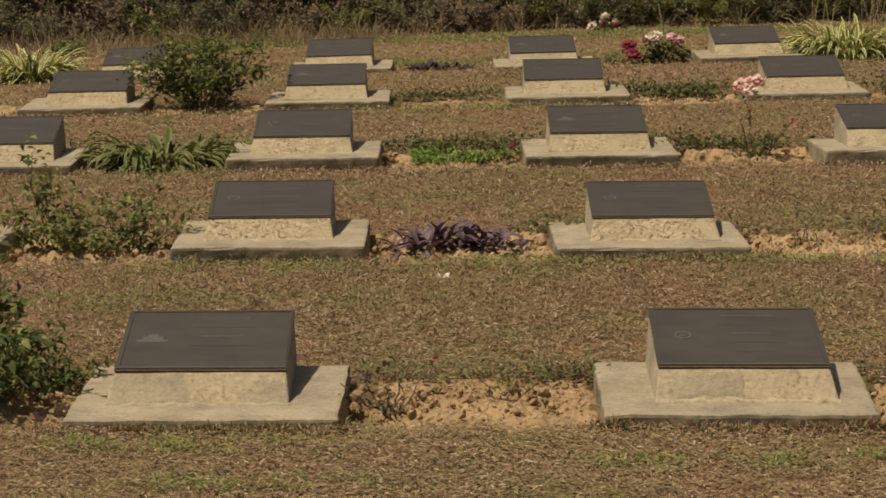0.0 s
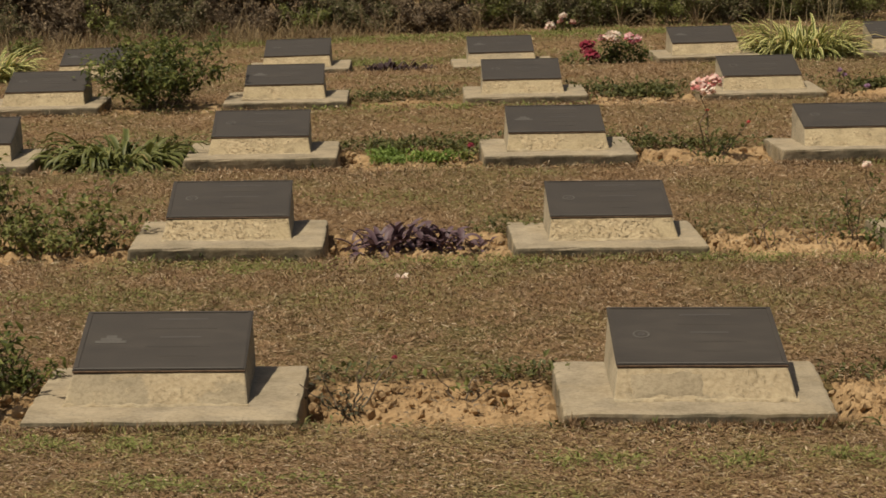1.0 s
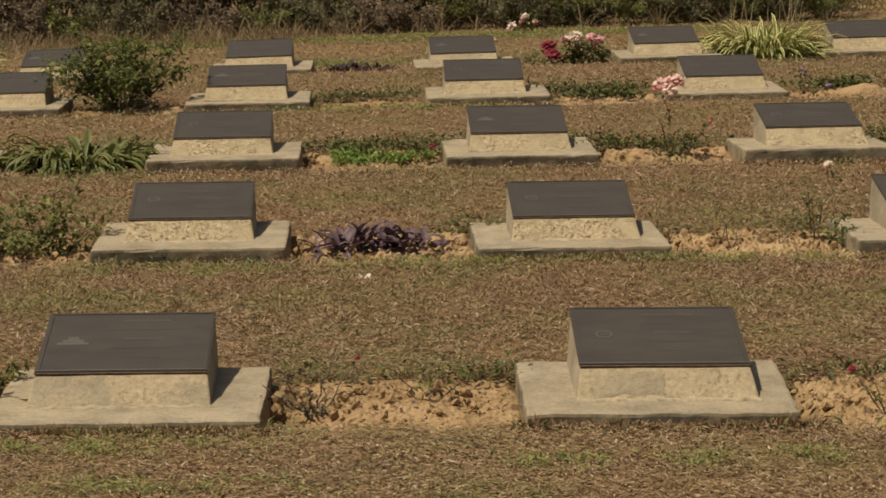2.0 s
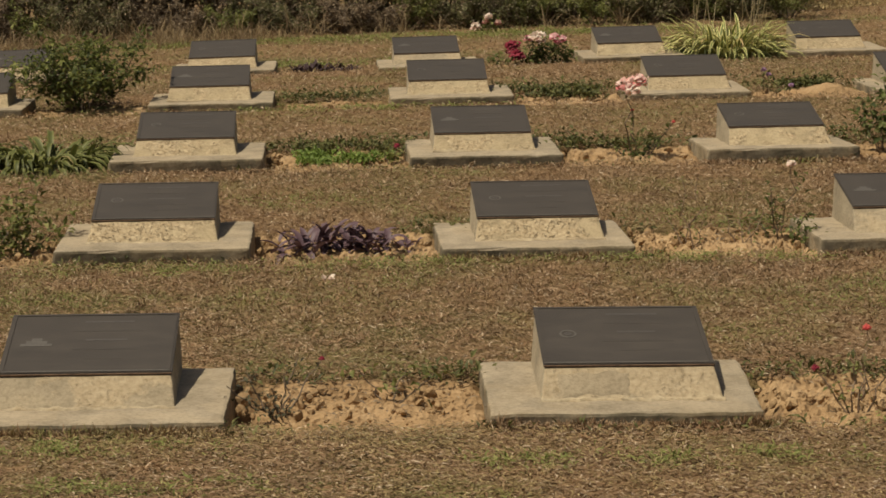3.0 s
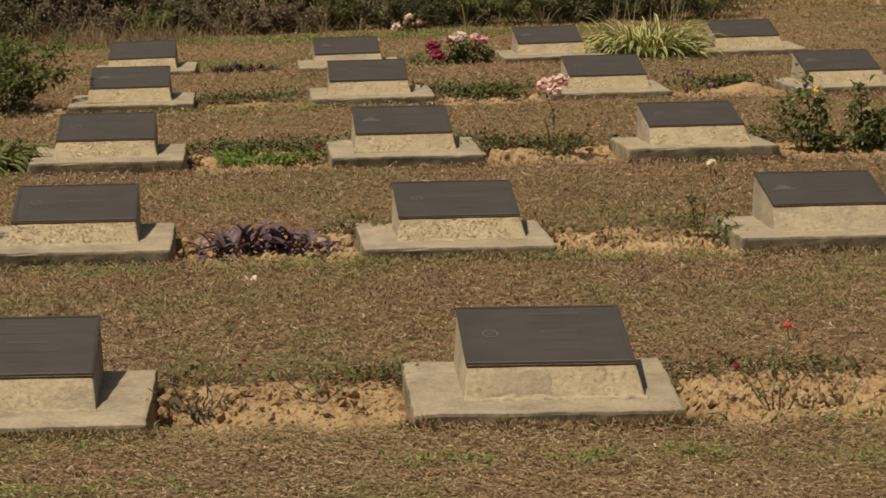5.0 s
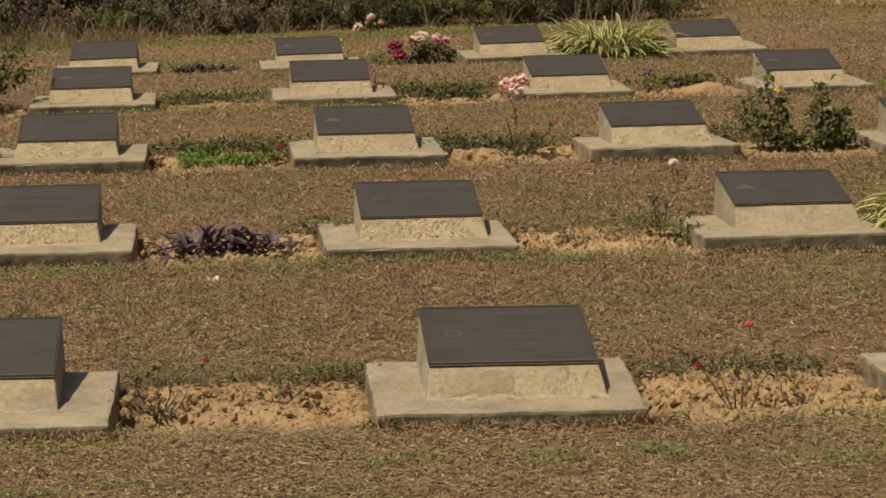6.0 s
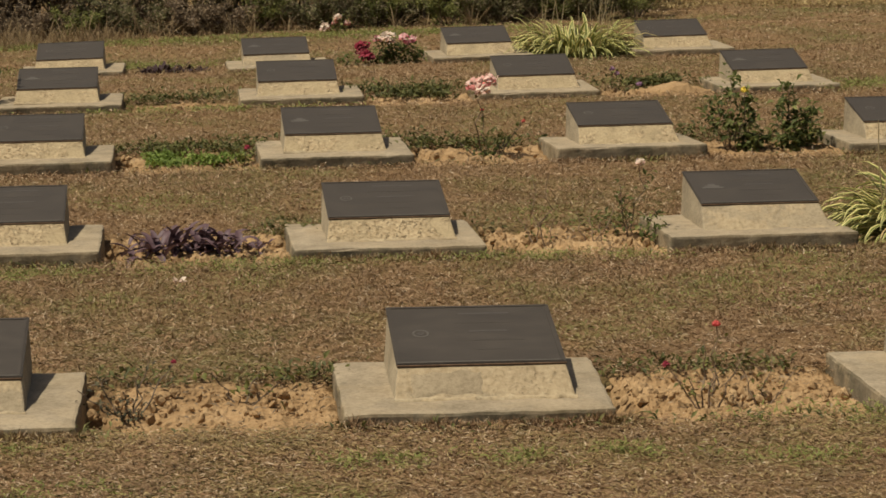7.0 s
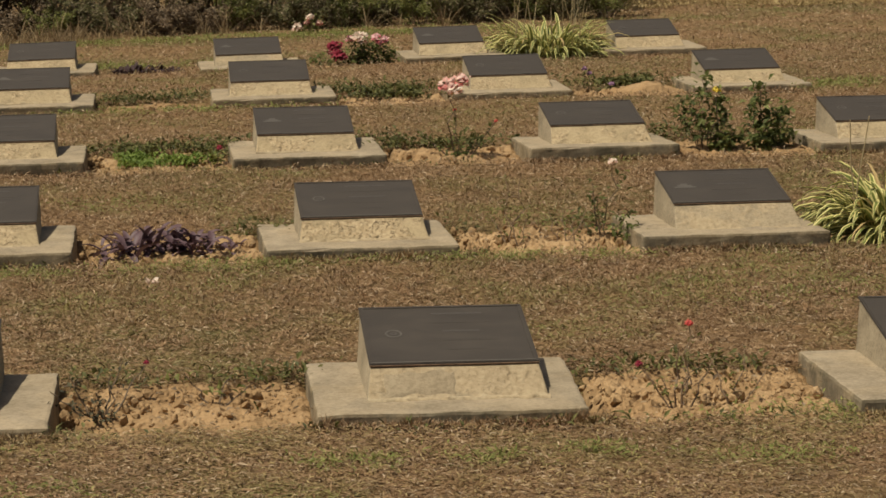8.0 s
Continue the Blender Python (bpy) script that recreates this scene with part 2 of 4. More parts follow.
# ---- mesh helpers ----
class Geo:
    """Collects the corners, faces and leaf coordinates of one mesh."""

    def __init__(self):
        self.v, self.f, self.uv = [], [], []

    def add(self, verts, faces, uvs=None):
        n = len(self.v)
        self.v += [tuple(p) for p in verts]
        self.f += [tuple(i + n for i in q) for q in faces]
        self.uv += uvs if uvs else [(0.5, 0.5)] * len(verts)

    def mesh(self, name, material, smooth=False):
        me = bpy.data.meshes.new(name)
        me.from_pydata(self.v, [], self.f)
        me.materials.append(material)
        layer = me.uv_layers.new(name="leaf")
        idx = np.empty(len(me.loops), dtype=np.int32)
        me.loops.foreach_get("vertex_index", idx)
        layer.data.foreach_set("uv", np.array(self.uv, dtype=np.float32)[idx].ravel())
        if smooth:
            me.polygons.foreach_set("use_smooth", [True] * len(me.polygons))
        me.update()
        return me


def part(name, geo, material, parent, label="", smooth=False):
    ob = new(name, geo.mesh(name, material, smooth))
    ob.parent = parent
    return tagged(ob, label)


def bm_part(name, bm, material, parent, label=""):
    me = bpy.data.meshes.new(name)
    bm.to_mesh(me)
    bm.free()
    me.materials.append(material)
    ob = new(name, me)
    ob.parent = parent
    return tagged(ob, label)


def base(name, x, y, label, category, group="", lift=0.0):
    e = new(name)
    e.location = (x, y, gz(x, y) + lift)
    e.empty_display_size = 0.1
    return tagged(e, label, category, group)


def tube(geo, pts, r0, r1, sides=5):
    pts = [Vector(p) for p in pts]
    rings = []
    for i, p in enumerate(pts):
        d = (pts[min(i + 1, len(pts) - 1)] - pts[max(i - 1, 0)]).normalized()
        a = d.orthogonal().normalized()
        b = d.cross(a)
        r = r0 + (r1 - r0) * i / (len(pts) - 1)
        rings.append([p + (a * math.cos(k * math.tau / sides) + b * math.sin(k * math.tau / sides)) * r for k in range(sides)])
    verts = [q for ring in rings for q in ring]
    faces = [(i * sides + k, i * sides + (k + 1) % sides, (i + 1) * sides + (k + 1) % sides, (i + 1) * sides + k) for i in range(len(pts) - 1) for k in range(sides)]
    faces.append(tuple(range((len(pts) - 1) * sides, len(pts) * sides)))
    geo.add(verts, faces)


def leaf(geo, p, d, length, width, rng, fold=0.25):
    """A pointed leaf, folded along its rib and drooping a little."""
    d = Vector(d).normalized()
    side = d.cross(Vector((rng.uniform(-0.5, 0.5), rng.uniform(-0.5, 0.5), 1)))
    side = side.normalized() if side.length > 1e-4 else d.orthogonal().normalized()
    up = side.cross(d)
    p = Vector(p)
    m = p + d * length * 0.45
    tip = p + d * length - up * length * 0.18
    w = side * width * 0.5
    verts = [p, m + w + up * width * fold, m, m - w + up * width * fold, tip]
    geo.add(verts, [(0, 2, 1), (0, 3, 2), (2, 4, 1), (3, 4, 2)], [(0.5, 0), (1, 0.5), (0.5, 0.5), (0, 0.5), (0.5, 1)])


def strap(geo, p, ang, lean, length, width, rng, n=7, droop=1.0):
    """A long strap leaf that rises and arches over."""
    p = Vector(p)
    flat = Vector((math.cos(ang), math.sin(ang), 0))
    side = Vector((-flat.y, flat.x, 0))
    twist = rng.uniform(-0.4, 0.4)
    verts, uvs = [], []
    pitch = radians(90 - lean)
    step = length / n
    for i in range(n + 1):
        s = i / n
        w = width * 0.5 * (0.55 + 0.9 * s if s < 0.4 else 0.91) * (1 if s < 0.6 else max(0.04, 1 - ((s - 0.6) / 0.4) ** 1.6))
        sd = (side + Vector((0, 0, twist * s))).normalized()
        up = Vector((0, 0, 1)) * math.cos(pitch) - flat * math.sin(pitch)
        verts += [p + sd * w + up * w * 0.45, p.copy(), p - sd * w + up * w * 0.45]
        uvs += [(1, s), (0.5, s), (0, s)]
        p = p + (flat * math.cos(pitch) + Vector((0, 0, 1)) * math.sin(pitch)) * step
        pitch -= droop * (0.12 + 0.42 * s) * rng.uniform(0.7, 1.3)
    faces = []
    for i in range(n):
        a = i * 3
        faces += [(a, a + 1, a + 4, a + 3), (a + 1, a + 2, a + 5, a + 4)]
    geo.add(verts, faces, uvs)


def lump(geo, c, r, rng, flat=0.7):
    """A broken clod: an uneven eight-sided lump."""
    verts = [(0, 0, flat), (0, 0, -flat)] + [(math.cos(a), math.sin(a), z) for z, o in ((0.35 * flat, 0), (-0.35 * flat, 0.6)) for a in [o + k * math.tau / 5 for k in range(5)]]
    rot = Euler((rng.uniform(0, 6), rng.uniform(0, 6), rng.uniform(0, 6))).to_matrix()
    verts = [Vector(c) + (rot @ Vector(q)) * r * rng.uniform(0.75, 1.2) for q in verts]
    faces = [(0, 2 + k, 2 + (k + 1) % 5) for k in range(5)]
    faces += [(2 + k, 7 + k, 2 + (k + 1) % 5) for k in range(5)] + [(2 + (k + 1) % 5, 7 + k, 7 + (k + 1) % 5) for k in range(5)]
    faces += [(1, 7 + (k + 1) % 5, 7 + k) for k in range(5)]
    geo.add(verts, faces)


# ---- the plan: five rows of markers, 1.41 m apart in the row ----
ROW_Y = (6.19, 8.76, 11.11, 13.71, 16.46)
ROW_X0 = (0.79, 0.775, 0.725, 0.695, 0.69)
PITCH = (1.425, 1.413, 1.38, 1.38, 1.40)
COLS = (-4, -3, -2, -1, 0, 1, 2)
BED = ((-0.31, 0.30), (-0.31, 0.30), (-0.31, 0.27), (-0.32, 0.06), (-0.29, -0.16))


def marker_x(row, col):
    return ROW_X0[row] + PITCH[row] * col + (0.055 if (row, col) == (1, -2) else 0.0)


def sink(y):
    """How much more of the plinths stands free behind the first row."""
    return 0.011 * min(max((y - 6.6) / 1.5, 0.0), 1.0)


def gz(x, y):
    """Height of the lawn: it falls to the back and rises gently to one side."""
    x = min(max(x, -4.0), 5.0)
    s = min(max(y - 9.71, -5.0), 11.0)
    if s > 7.0:
        s = 7.0 + (s - 7.0) * 0.15
    return 0.116 - sink(y) + 0.0114 * x + 0.003 * s + 0.00287 * x * s - 0.00008 * s * s - 0.00035 * s ** 3 - 0.0009 * x * x


def slope_x(x, y):
    return (gz(x + 0.3, y) - gz(x - 0.3, y)) / 0.6


def in_row(x, y):
    """The row whose bed holds the place, or -1."""
    for k, ry in enumerate(ROW_Y):
        if ry + BED[k][0] < y < ry + BED[k][1] and -5.3 < x < marker_x(k, COLS[-1]) + 0.36:
            return k
    return -1


# ---- ground ----
def build_ground():
    xs = sorted(set([-400, -120, -40, -16] + [round(-9 + 0.15 * i, 3) for i in range(127)] + [16, 40, 120, 400]))
    ys = sorted(set([-400, -120, -40, -12, -4, 0, 3] + [round(4 + 0.15 * i, 3) for i in range(140)] + [30, 50, 120, 400]))
    g = Geo()
    verts = []
    for y in ys:
        for x in xs:
            z = gz(x, y) + 0.012 * noise.noise((x * 1.7, y * 1.7, 0))
            if in_row(x, y) >= 0:
                z -= 0.17 if in_row(x, y - 0.13) >= 0 and in_row(x, y + 0.13) >= 0 else 0.03
            verts.append((x, y, z))
    n = len(xs)
    faces = [(j * n + i, j * n + i + 1, (j + 1) * n + i + 1, (j + 1) * n + i) for j in range(len(ys) - 1) for i in range(n - 1)]
    g.add(verts, faces)
    ob = new("ground", g.mesh("ground", TURF, True))
    return tagged(ob, "dry brown mown lawn of a cemetery", "ground", kind="structure")


def build_grass():
    """Dry blades lying every way on the lawn, denser close by."""
    rng = np.random.default_rng(5)
    bands = ((5.0, 6.2, 27000, 0.85, 1), (6.2, 8.4, 21000, 0.95, 1), (8.4, 12.0, 10500, 1.15, 1), (12.0, 17.2, 4300, 1.45, 1), (17.2, 25.0, 1300, 2.1, 1),
             (5.0, 9.0, 120, 0.9, 2.0), (9.0, 14.0, 90, 1.1, 2.0))
    V, F, count = [], [], 0
    for y0, y1, dens, size, stretch in bands:
        x0, x1 = -0.195 * y1 - 0.2, 0.325 * y1 + 0.25
        n = int((x1 - x0) * (y1 - y0) * dens)
        x, y = rng.uniform(x0, x1, n), rng.uniform(y0, y1, n)
        keep = (x > -0.195 * y - 0.25) & (x < 0.325 * y + 0.3)
        for k, ry in enumerate(ROW_Y):
            wave = 0.02 * np.sin(x * 23 + k) + 0.015 * np.sin(x * 61)
            low, high = ry + BED[k][0] + wave + rng.exponential(0.018, n), ry + BED[k][1] + wave - rng.exponential(0.03, n)
            end = marker_x(k, COLS[-1]) + 0.36
            keep &= ~((y > low) & (y < high) & (x < end))
        x, y = x[keep], y[keep]
        n = len(x)
        z = np.array([gz(a, b) for a, b in zip(x.tolist(), y.tolist())]) + rng.uniform(-0.004, 0.014, n)
        ang = rng.uniform(0, 2 * np.pi, n)
        knot = np.sin(x * 31 + 2.1 * np.sin(y * 17)) * np.sin(y * 27 + 1.7 * np.sin(x * 13)) + 0.6 * np.sin(x * 57 + y * 23) * np.sin(y * 61 - x * 19)
        near = np.clip((7.6 - y) / 1.6, 0, 1)
        tilt = np.abs(rng.normal(0.3, 0.3, n)) * (1 + 0.7 * knot) * (1 - 0.6 * near)
        z += 0.006 * knot * (1 - 0.6 * near)
        ln = rng.uniform(0.010, 0.034, n) * size ** 0.6 * stretch
        wd = rng.uniform(0.0022, 0.0052, n) * size ** 0.8
        d = np.stack([np.cos(ang) * np.cos(tilt), np.sin(ang) * np.cos(tilt), np.sin(tilt)], 1)
        s = np.stack([-np.sin(ang), np.cos(ang), rng.normal(0, 0.35, n)], 1)
        p = np.stack([x, y, z], 1)
        mid = p + d * (ln * 0.5)[:, None]
        tip = p + d * ln[:, None]
        tip[:, 2] -= ln * rng.uniform(0, 0.35, n)
        w = s * wd[:, None] * 0.5
        quad = np.stack([p, mid - w, tip, mid + w], 1).reshape(-1, 3)
        V.append(quad)
        F.append(np.arange(4 * n).reshape(-1, 4) + count)
        count += 4 * n
    V, F = np.concatenate(V), np.concatenate(F)
    me = bpy.data.meshes.new("grass")
    me.vertices.add(len(V))
    me.vertices.foreach_set("co", V.astype(np.float32).ravel())
    me.loops.add(F.size)
    me.loops.foreach_set("vertex_index", F.astype(np.int32).ravel())
    me.polygons.add(len(F))
    me.polygons.foreach_set("loop_start", (np.arange(len(F)) * 4).astype(np.int32))
    me.update(calc_edges=True)
    me.materials.append(GRASS)
    return tagged(new("grass", me), "short dry brown grass blades with green patches", "grass", kind="stuff")


def build_bed(row, x0, x1, label):
    """A strip of dug clay soil between two plinths: a lumpy sheet and loose clods."""
    rng = random.Random(row * 100 + int(x0 * 10))
    cx, cy = (x0 + x1) / 2, ROW_Y[row]
    e = base("soil_bed", cx, cy, label, "soil bed", "beds between the grave markers")
    step = (0.008, 0.011, 0.018, 0.03, 0.035)[row]
    lo, hi = BED[row][0] - 0.03, BED[row][1] + 0.03
    nx, ny = int((x1 - x0) / step), int((hi - lo) / step)
    g = Geo()
    verts = []
    for j in range(ny + 1):
        for i in range(nx + 1):
            x = x0 + (x1 - x0) * i / nx
            y = cy + lo + (hi - lo) * j / ny
            edge = min(1.0, min(y - cy - lo, hi - y + cy) / 0.07)
            q = Vector((x * 17, y * 17, row))
            cell = noise.voronoi(q)[0][0]
            z = 0.016 * (1 - min(1, cell * 1.3)) + 0.026 * noise.noise(q * 0.33) + 0.016 * noise.noise(q * 1.1) + 0.013 * noise.noise(q * 2.9)
            crumb = noise.voronoi(q * 2.4)[0]
            z += 0.016 * min(0.6, crumb[1] - crumb[0]) - 0.004 + 0.006 * noise.noise(q * 6.0)
            gap = min(1.0, max(0.0, 1 - (x - x0 - 0.062) / (0.05 + 0.035 * noise.noise(q * 0.4))))
            side = 0.115 * gap + 0.045 * max(0.0, 1 - (x1 - x) / 0.06)
            mound = (0.0, 0.0, 0.004, 0.062, 0.0)[row] * edge * max(0.0, noise.noise((x * 2.6, row, 3.0)) + 0.06)
            z = gz(x, y) + (z * ((0.6 if x < 0.5 else 0.85) if row == 0 else 1.0) - 0.016) * edge + 0.002 - (1 - edge) * 0.014 - side + mound
            verts.append((x - cx, y - cy, z - e.location.z))
    n = nx + 1
    g.add(verts, [(j * n + i, j * n + i + 1, (j + 1) * n + i + 1, (j + 1) * n + i) for j in range(ny) for i in range(nx)])
    part("soil", g, SOIL, e)
    g = Geo()
    for _ in range((230, 220, 150, 80, 40)[row]):
        x, y = rng.uniform(x0 + 0.06, x1 - 0.06), cy + rng.triangular(lo + 0.03, hi - 0.03)
        r = 0.003 + 0.018 * rng.random() ** 6
        lump(g, (x - cx, y - cy, gz(x, y) - 0.004 + r * 0.3 - e.location.z), r, rng)
    tagged(part("loose_soil", g, SOIL, e), kind="stuff")
    return e


# ---- grave markers ----
def block(bm, corners):
    vs = [bm.verts.new(p) for p in corners]
    for q in ((0, 3, 2, 1), (4, 5, 6, 7), (0, 1, 5, 4), (1, 2, 6, 5), (2, 3, 7, 6), (3, 0, 4, 7)):
        bm.faces.new([vs[i] for i in q])


def worn(bm, amount, cut, scale, seed):
    """Cuts the faces up and wears the edges unevenly."""
    bmesh.ops.bevel(bm, geom=bm.edges[:], offset=amount, segments=2, affect="EDGES", profile=0.6)
    bmesh.ops.subdivide_edges(bm, edges=[e for e in bm.edges if e.calc_length() > 0.05], cuts=cut, use_grid_fill=True)
    bm.normal_update()
    for v in bm.verts:
        chip = noise.noise(v.co * 23 + Vector((seed, 0, 5)))
        if chip > 0.32 and len(v.link_faces) > 0 and v.calc_shell_factor() > 1.02:
            v.co -= v.normal * amount * (chip - 0.32) * 1.5
        q = v.co * scale + Vector((seed, seed * 2.3, 0))
        v.co += Vector((noise.noise(q), noise.noise(q + Vector((9, 0, 0))), noise.noise(q + Vector((0, 9, 0))))) * amount * 0.4


TOP_BACK, TOP_FRONT, FOOT_FRONT = (0.28, 0.192), (-0.070, 0.107), (-0.172, 0.035)


def build_marker(kind, seed, front, plan=((-0.350, -0.330), (0.350, -0.330), (0.350, 0.29), (-0.350, 0.29))):
    e = new("grave_marker")
    e.empty_display_size = 0.1
    bm = bmesh.new()
    block(bm, [(px * 1.02, py * 1.015, -0.20) for px, py in plan] + [(px, py, 0.035) for px, py in plan])
    worn(bm, 0.010, 11, 17, seed)
    bm.normal_update()
    # upright faces take the darker cement, which carries their shade besides the stains
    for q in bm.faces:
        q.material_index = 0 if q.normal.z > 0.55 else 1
    slab_ob = bm_part("plinth", bm, CEMENT, e, "low grey cement plinth with worn edges, sides coloured darker for stain and shade")
    slab_ob.data.materials.append(MOSS_SHADE)
    bm = bmesh.new()
    (yb, zb), (yf, zf), (y0, z0) = TOP_BACK, TOP_FRONT, FOOT_FRONT
    zb, zf = zb - 0.007, zf - 0.007
    block(bm, [(-0.244, y0 - 0.028, z0 - 0.03), (0.244, y0 - 0.028, z0 - 0.03), (0.231, yb + 0.005, z0 - 0.03), (-0.231, yb + 0.005, z0 - 0.03),
               (-0.224, yf, zf), (0.224, yf, zf), (0.223, yb, zb), (-0.223, yb, zb)])
    worn(bm, 0.006, 5, 12, seed + 5)
    bm.normal_update()
    for q in bm.faces:
        q.material_index = 0 if q.normal.y < -0.45 else 1
    body = bm_part("pedestal", bm, front, e, "sloping cement block with a pebbled front" if front is PEBBLED else "sloping block with a smooth stained front")
    body.data.materials.append(SMOOTH)
    # a thin ragged fillet of mortar along the foot of the front
    fillet = Geo()
    ring = []
    for k in range(49):
        fx = -0.24 + 0.01 * k
        wide = max(0.001, 0.007 + 0.012 * noise.noise((k * 0.37, seed, 1.0)) + 0.005 * noise.noise((k * 1.3, seed, 2.0)))
        tall = max(0.001, 0.004 + 0.008 * noise.noise((k * 0.31, seed, 5.0)))
        ring += [(fx, y0 + 0.005, 0.035 + tall), (fx, y0 - wide * 0.45, 0.036 + tall * 0.4), (fx, y0 - wide, 0.031)]
    fillet.add(ring, [(3 * k + j, 3 * k + j + 1, 3 * k + j + 4, 3 * k + j + 3) for k in range(48) for j in range(2)])
    part("mortar_fillet", fillet, MORTAR, e, "pale flaking mortar along the foot", True)
    # the plaque lies on the slope, in its own axes: u across, w up the slope
    length = math.hypot(yb - yf, TOP_BACK[1] - TOP_FRONT[1])
    slope = math.atan2(TOP_BACK[1] - TOP_FRONT[1], yb - yf)
    m = Matrix.Translation((0, yf, zf)) @ Matrix.Rotation(slope, 4, "X")

    def slab(u0, u1, w0, w1, h0, h1, bev):
        b = bmesh.new()
        block(b, [(u0, w0, h0), (u1, w0, h0), (u1, w1, h0), (u0, w1, h0), (u0, w0, h1), (u1, w0, h1), (u1, w1, h1), (u0, w1, h1)])
        if bev:
            bmesh.ops.bevel(b, geom=b.edges[:], offset=bev, segments=2, affect="EDGES")
        bmesh.ops.transform(b, matrix=m, verts=b.verts[:])
        return b

    plaque = bm_part("plaque", slab(-0.227, 0.227, 0.002, length + 0.003, 0.001, 0.0065, 0.0015), BRONZE, e, "dark weathered bronze plaque")
    top = 0.0065
    bm_part("lower_rim", slab(-0.226, 0.226, -0.0035, 0.0015, 0.0005, 0.0045, 0.0006), RUSTY, plaque, "rust-brown lower rim")
    for u0, u1, w0, w1 in ((-0.222, 0.222, 0.006, 0.013), (-0.222, 0.222, length - 0.012, length - 0.003), (-0.222, -0.213, 0.013, length - 0.012), (0.213, 0.222, 0.013, length - 0.012)):
        bm_part("border", slab(u0, u1, w0, w1, top - 0.002, top + 0.0018, 0.0008), PALE_BRONZE if w1 < 0.02 else BRONZE, plaque)
    mid = length * 0.52
    rng = random.Random(seed)
    if kind == 0:
        for i, (half, w) in enumerate(((0.042, -0.018), (0.028, -0.002), (0.014, 0.014))):
            bm_part("emblem", slab(-0.145 - half, -0.145 + half, mid + w - 0.008, mid + w + 0.008, top - 0.001, top + 0.0008, 0), PALE_BRONZE, plaque, "raised worn emblem")
    else:
        for name, outer, inner, metal, tall in (("emblem", 0.024, 0.017, PALE_BRONZE, 0.0009), ("emblem_boss", 0.011, 0.002, DULL_BRONZE, 0.0008)):
            g = Geo()
            hoop = []
            for k in range(24):
                ca, sa = math.cos(k * math.tau / 24), math.sin(k * math.tau / 24)
                hoop += [m @ Vector((-0.145 + r * ca, mid + r * sa, h)) for r, h in ((outer, top - 0.001), (outer - 0.001, top + tall), (inner + 0.001, top + tall), (inner, top - 0.001))]
            g.add(hoop, [(4 * k + j, 4 * ((k + 1) % 24) + j, 4 * ((k + 1) % 24) + j + 1, 4 * k + j + 1) for k in range(24) for j in range(3)])
            part(name, g, metal, plaque, "worn round emblem" if name == "emblem" else "")
    for i, half in enumerate((0.075, 0.095, 0.06, 0.085, 0.05)):
        w = length * (0.86 - 0.155 * i)
        half *= rng.uniform(0.8, 1.15)
        bm_part("inscription_line", slab(0.04 - half, 0.04 + half, w - 0.005, w + 0.005, top - 0.001, top + 0.0003, 0), DULL_BRONZE if i in (0, 2) else BRONZE, plaque)
    return tagged(e, "low cement grave marker with a sloping dark bronze plaque", "grave marker", "grave markers in rows")


# how far single markers stand off the even spacing, and how their plinths lie under them
SHIFT = {(1, 1): -0.012, (3, -1): 0.018, (3, -2): 0.03, (4, 2): -0.02}
PLINTH_X = {(0, -1): 0.024, (0, 0): -0.024, (0, 1): -0.045, (1, -1): 0.008, (1, 0): -0.02, (1, 1): -0.045, (2, -1): 0.012, (2, 0): 0.0, (2, 1): -0.012,
            (3, -1): 0.014, (3, 0): 0.014, (3, 1): -0.022, (4, 2): 0.015}
PLINTH_Z = {(1, 1): -0.015, (2, 1): -0.012}
# how far single markers lean to the back, in degrees
LEAN = {(1, 1): -2.0, (2, 1): -2.3, (2, 2): -1.2, (1, 0): -0.6}


def trowelled_patch(marker):
    """A thin smooth repair coat on one half of the front of the block."""
    (yf, zf), (y0, z0) = TOP_FRONT, FOOT_FRONT
    g = Geo()
    verts = []
    nu, nv = 24, 8
    for j in range(nv + 1):
        for i in range(nu + 1):
            s, w = i / nu, j / nv
            u = -0.195 + 0.195 * s + 0.02 * noise.noise((w * 2.5, 1.0 if i > nu / 2 else 5.0, 3.0)) * abs(2 * s - 1)
            f = 0.14 + 0.74 * w + 0.16 * noise.noise((s * 3.5, 1.0 if j > nv / 2 else 6.0, 8.0)) * abs(2 * w - 1)
            rim = i in (0, nu) or j in (0, nv)
            proud = -0.003 if rim else 0.0016
            verts.append((u, y0 + (yf - y0) * f - proud * 0.6, z0 - 0.01 + (zf + 0.003 - z0) * f + proud * 0.8))
    g.add(verts, [(j * (nu + 1) + i, j * (nu + 1) + i + 1, (j + 1) * (nu + 1) + i + 1, (j + 1) * (nu + 1) + i) for j in range(nv) for i in range(nu)])
    return part("repair_patch", g, REPAIR, marker, "smooth trowelled repair patch", True)


# how far single markers have settled or risen
LIFT = {(0, -1): -0.001, (0, 0): 0.006, (0, 1): 0.008, (1, -1): 0.006, (1, 0): -0.006, (1, 1): 0.013, (2, -1): 0.010, (2, 0): 0.008, (2, 1): 0.011, (3, 0): 0.004, (3, -1): 0.005, (3, 1): -0.005,
        (3, 2): -0.009, (4, -2): -0.006, (4, -1): 0.008, (4, 0): -0.013, (4, 1): 0.013, (4, 2): 0.014}


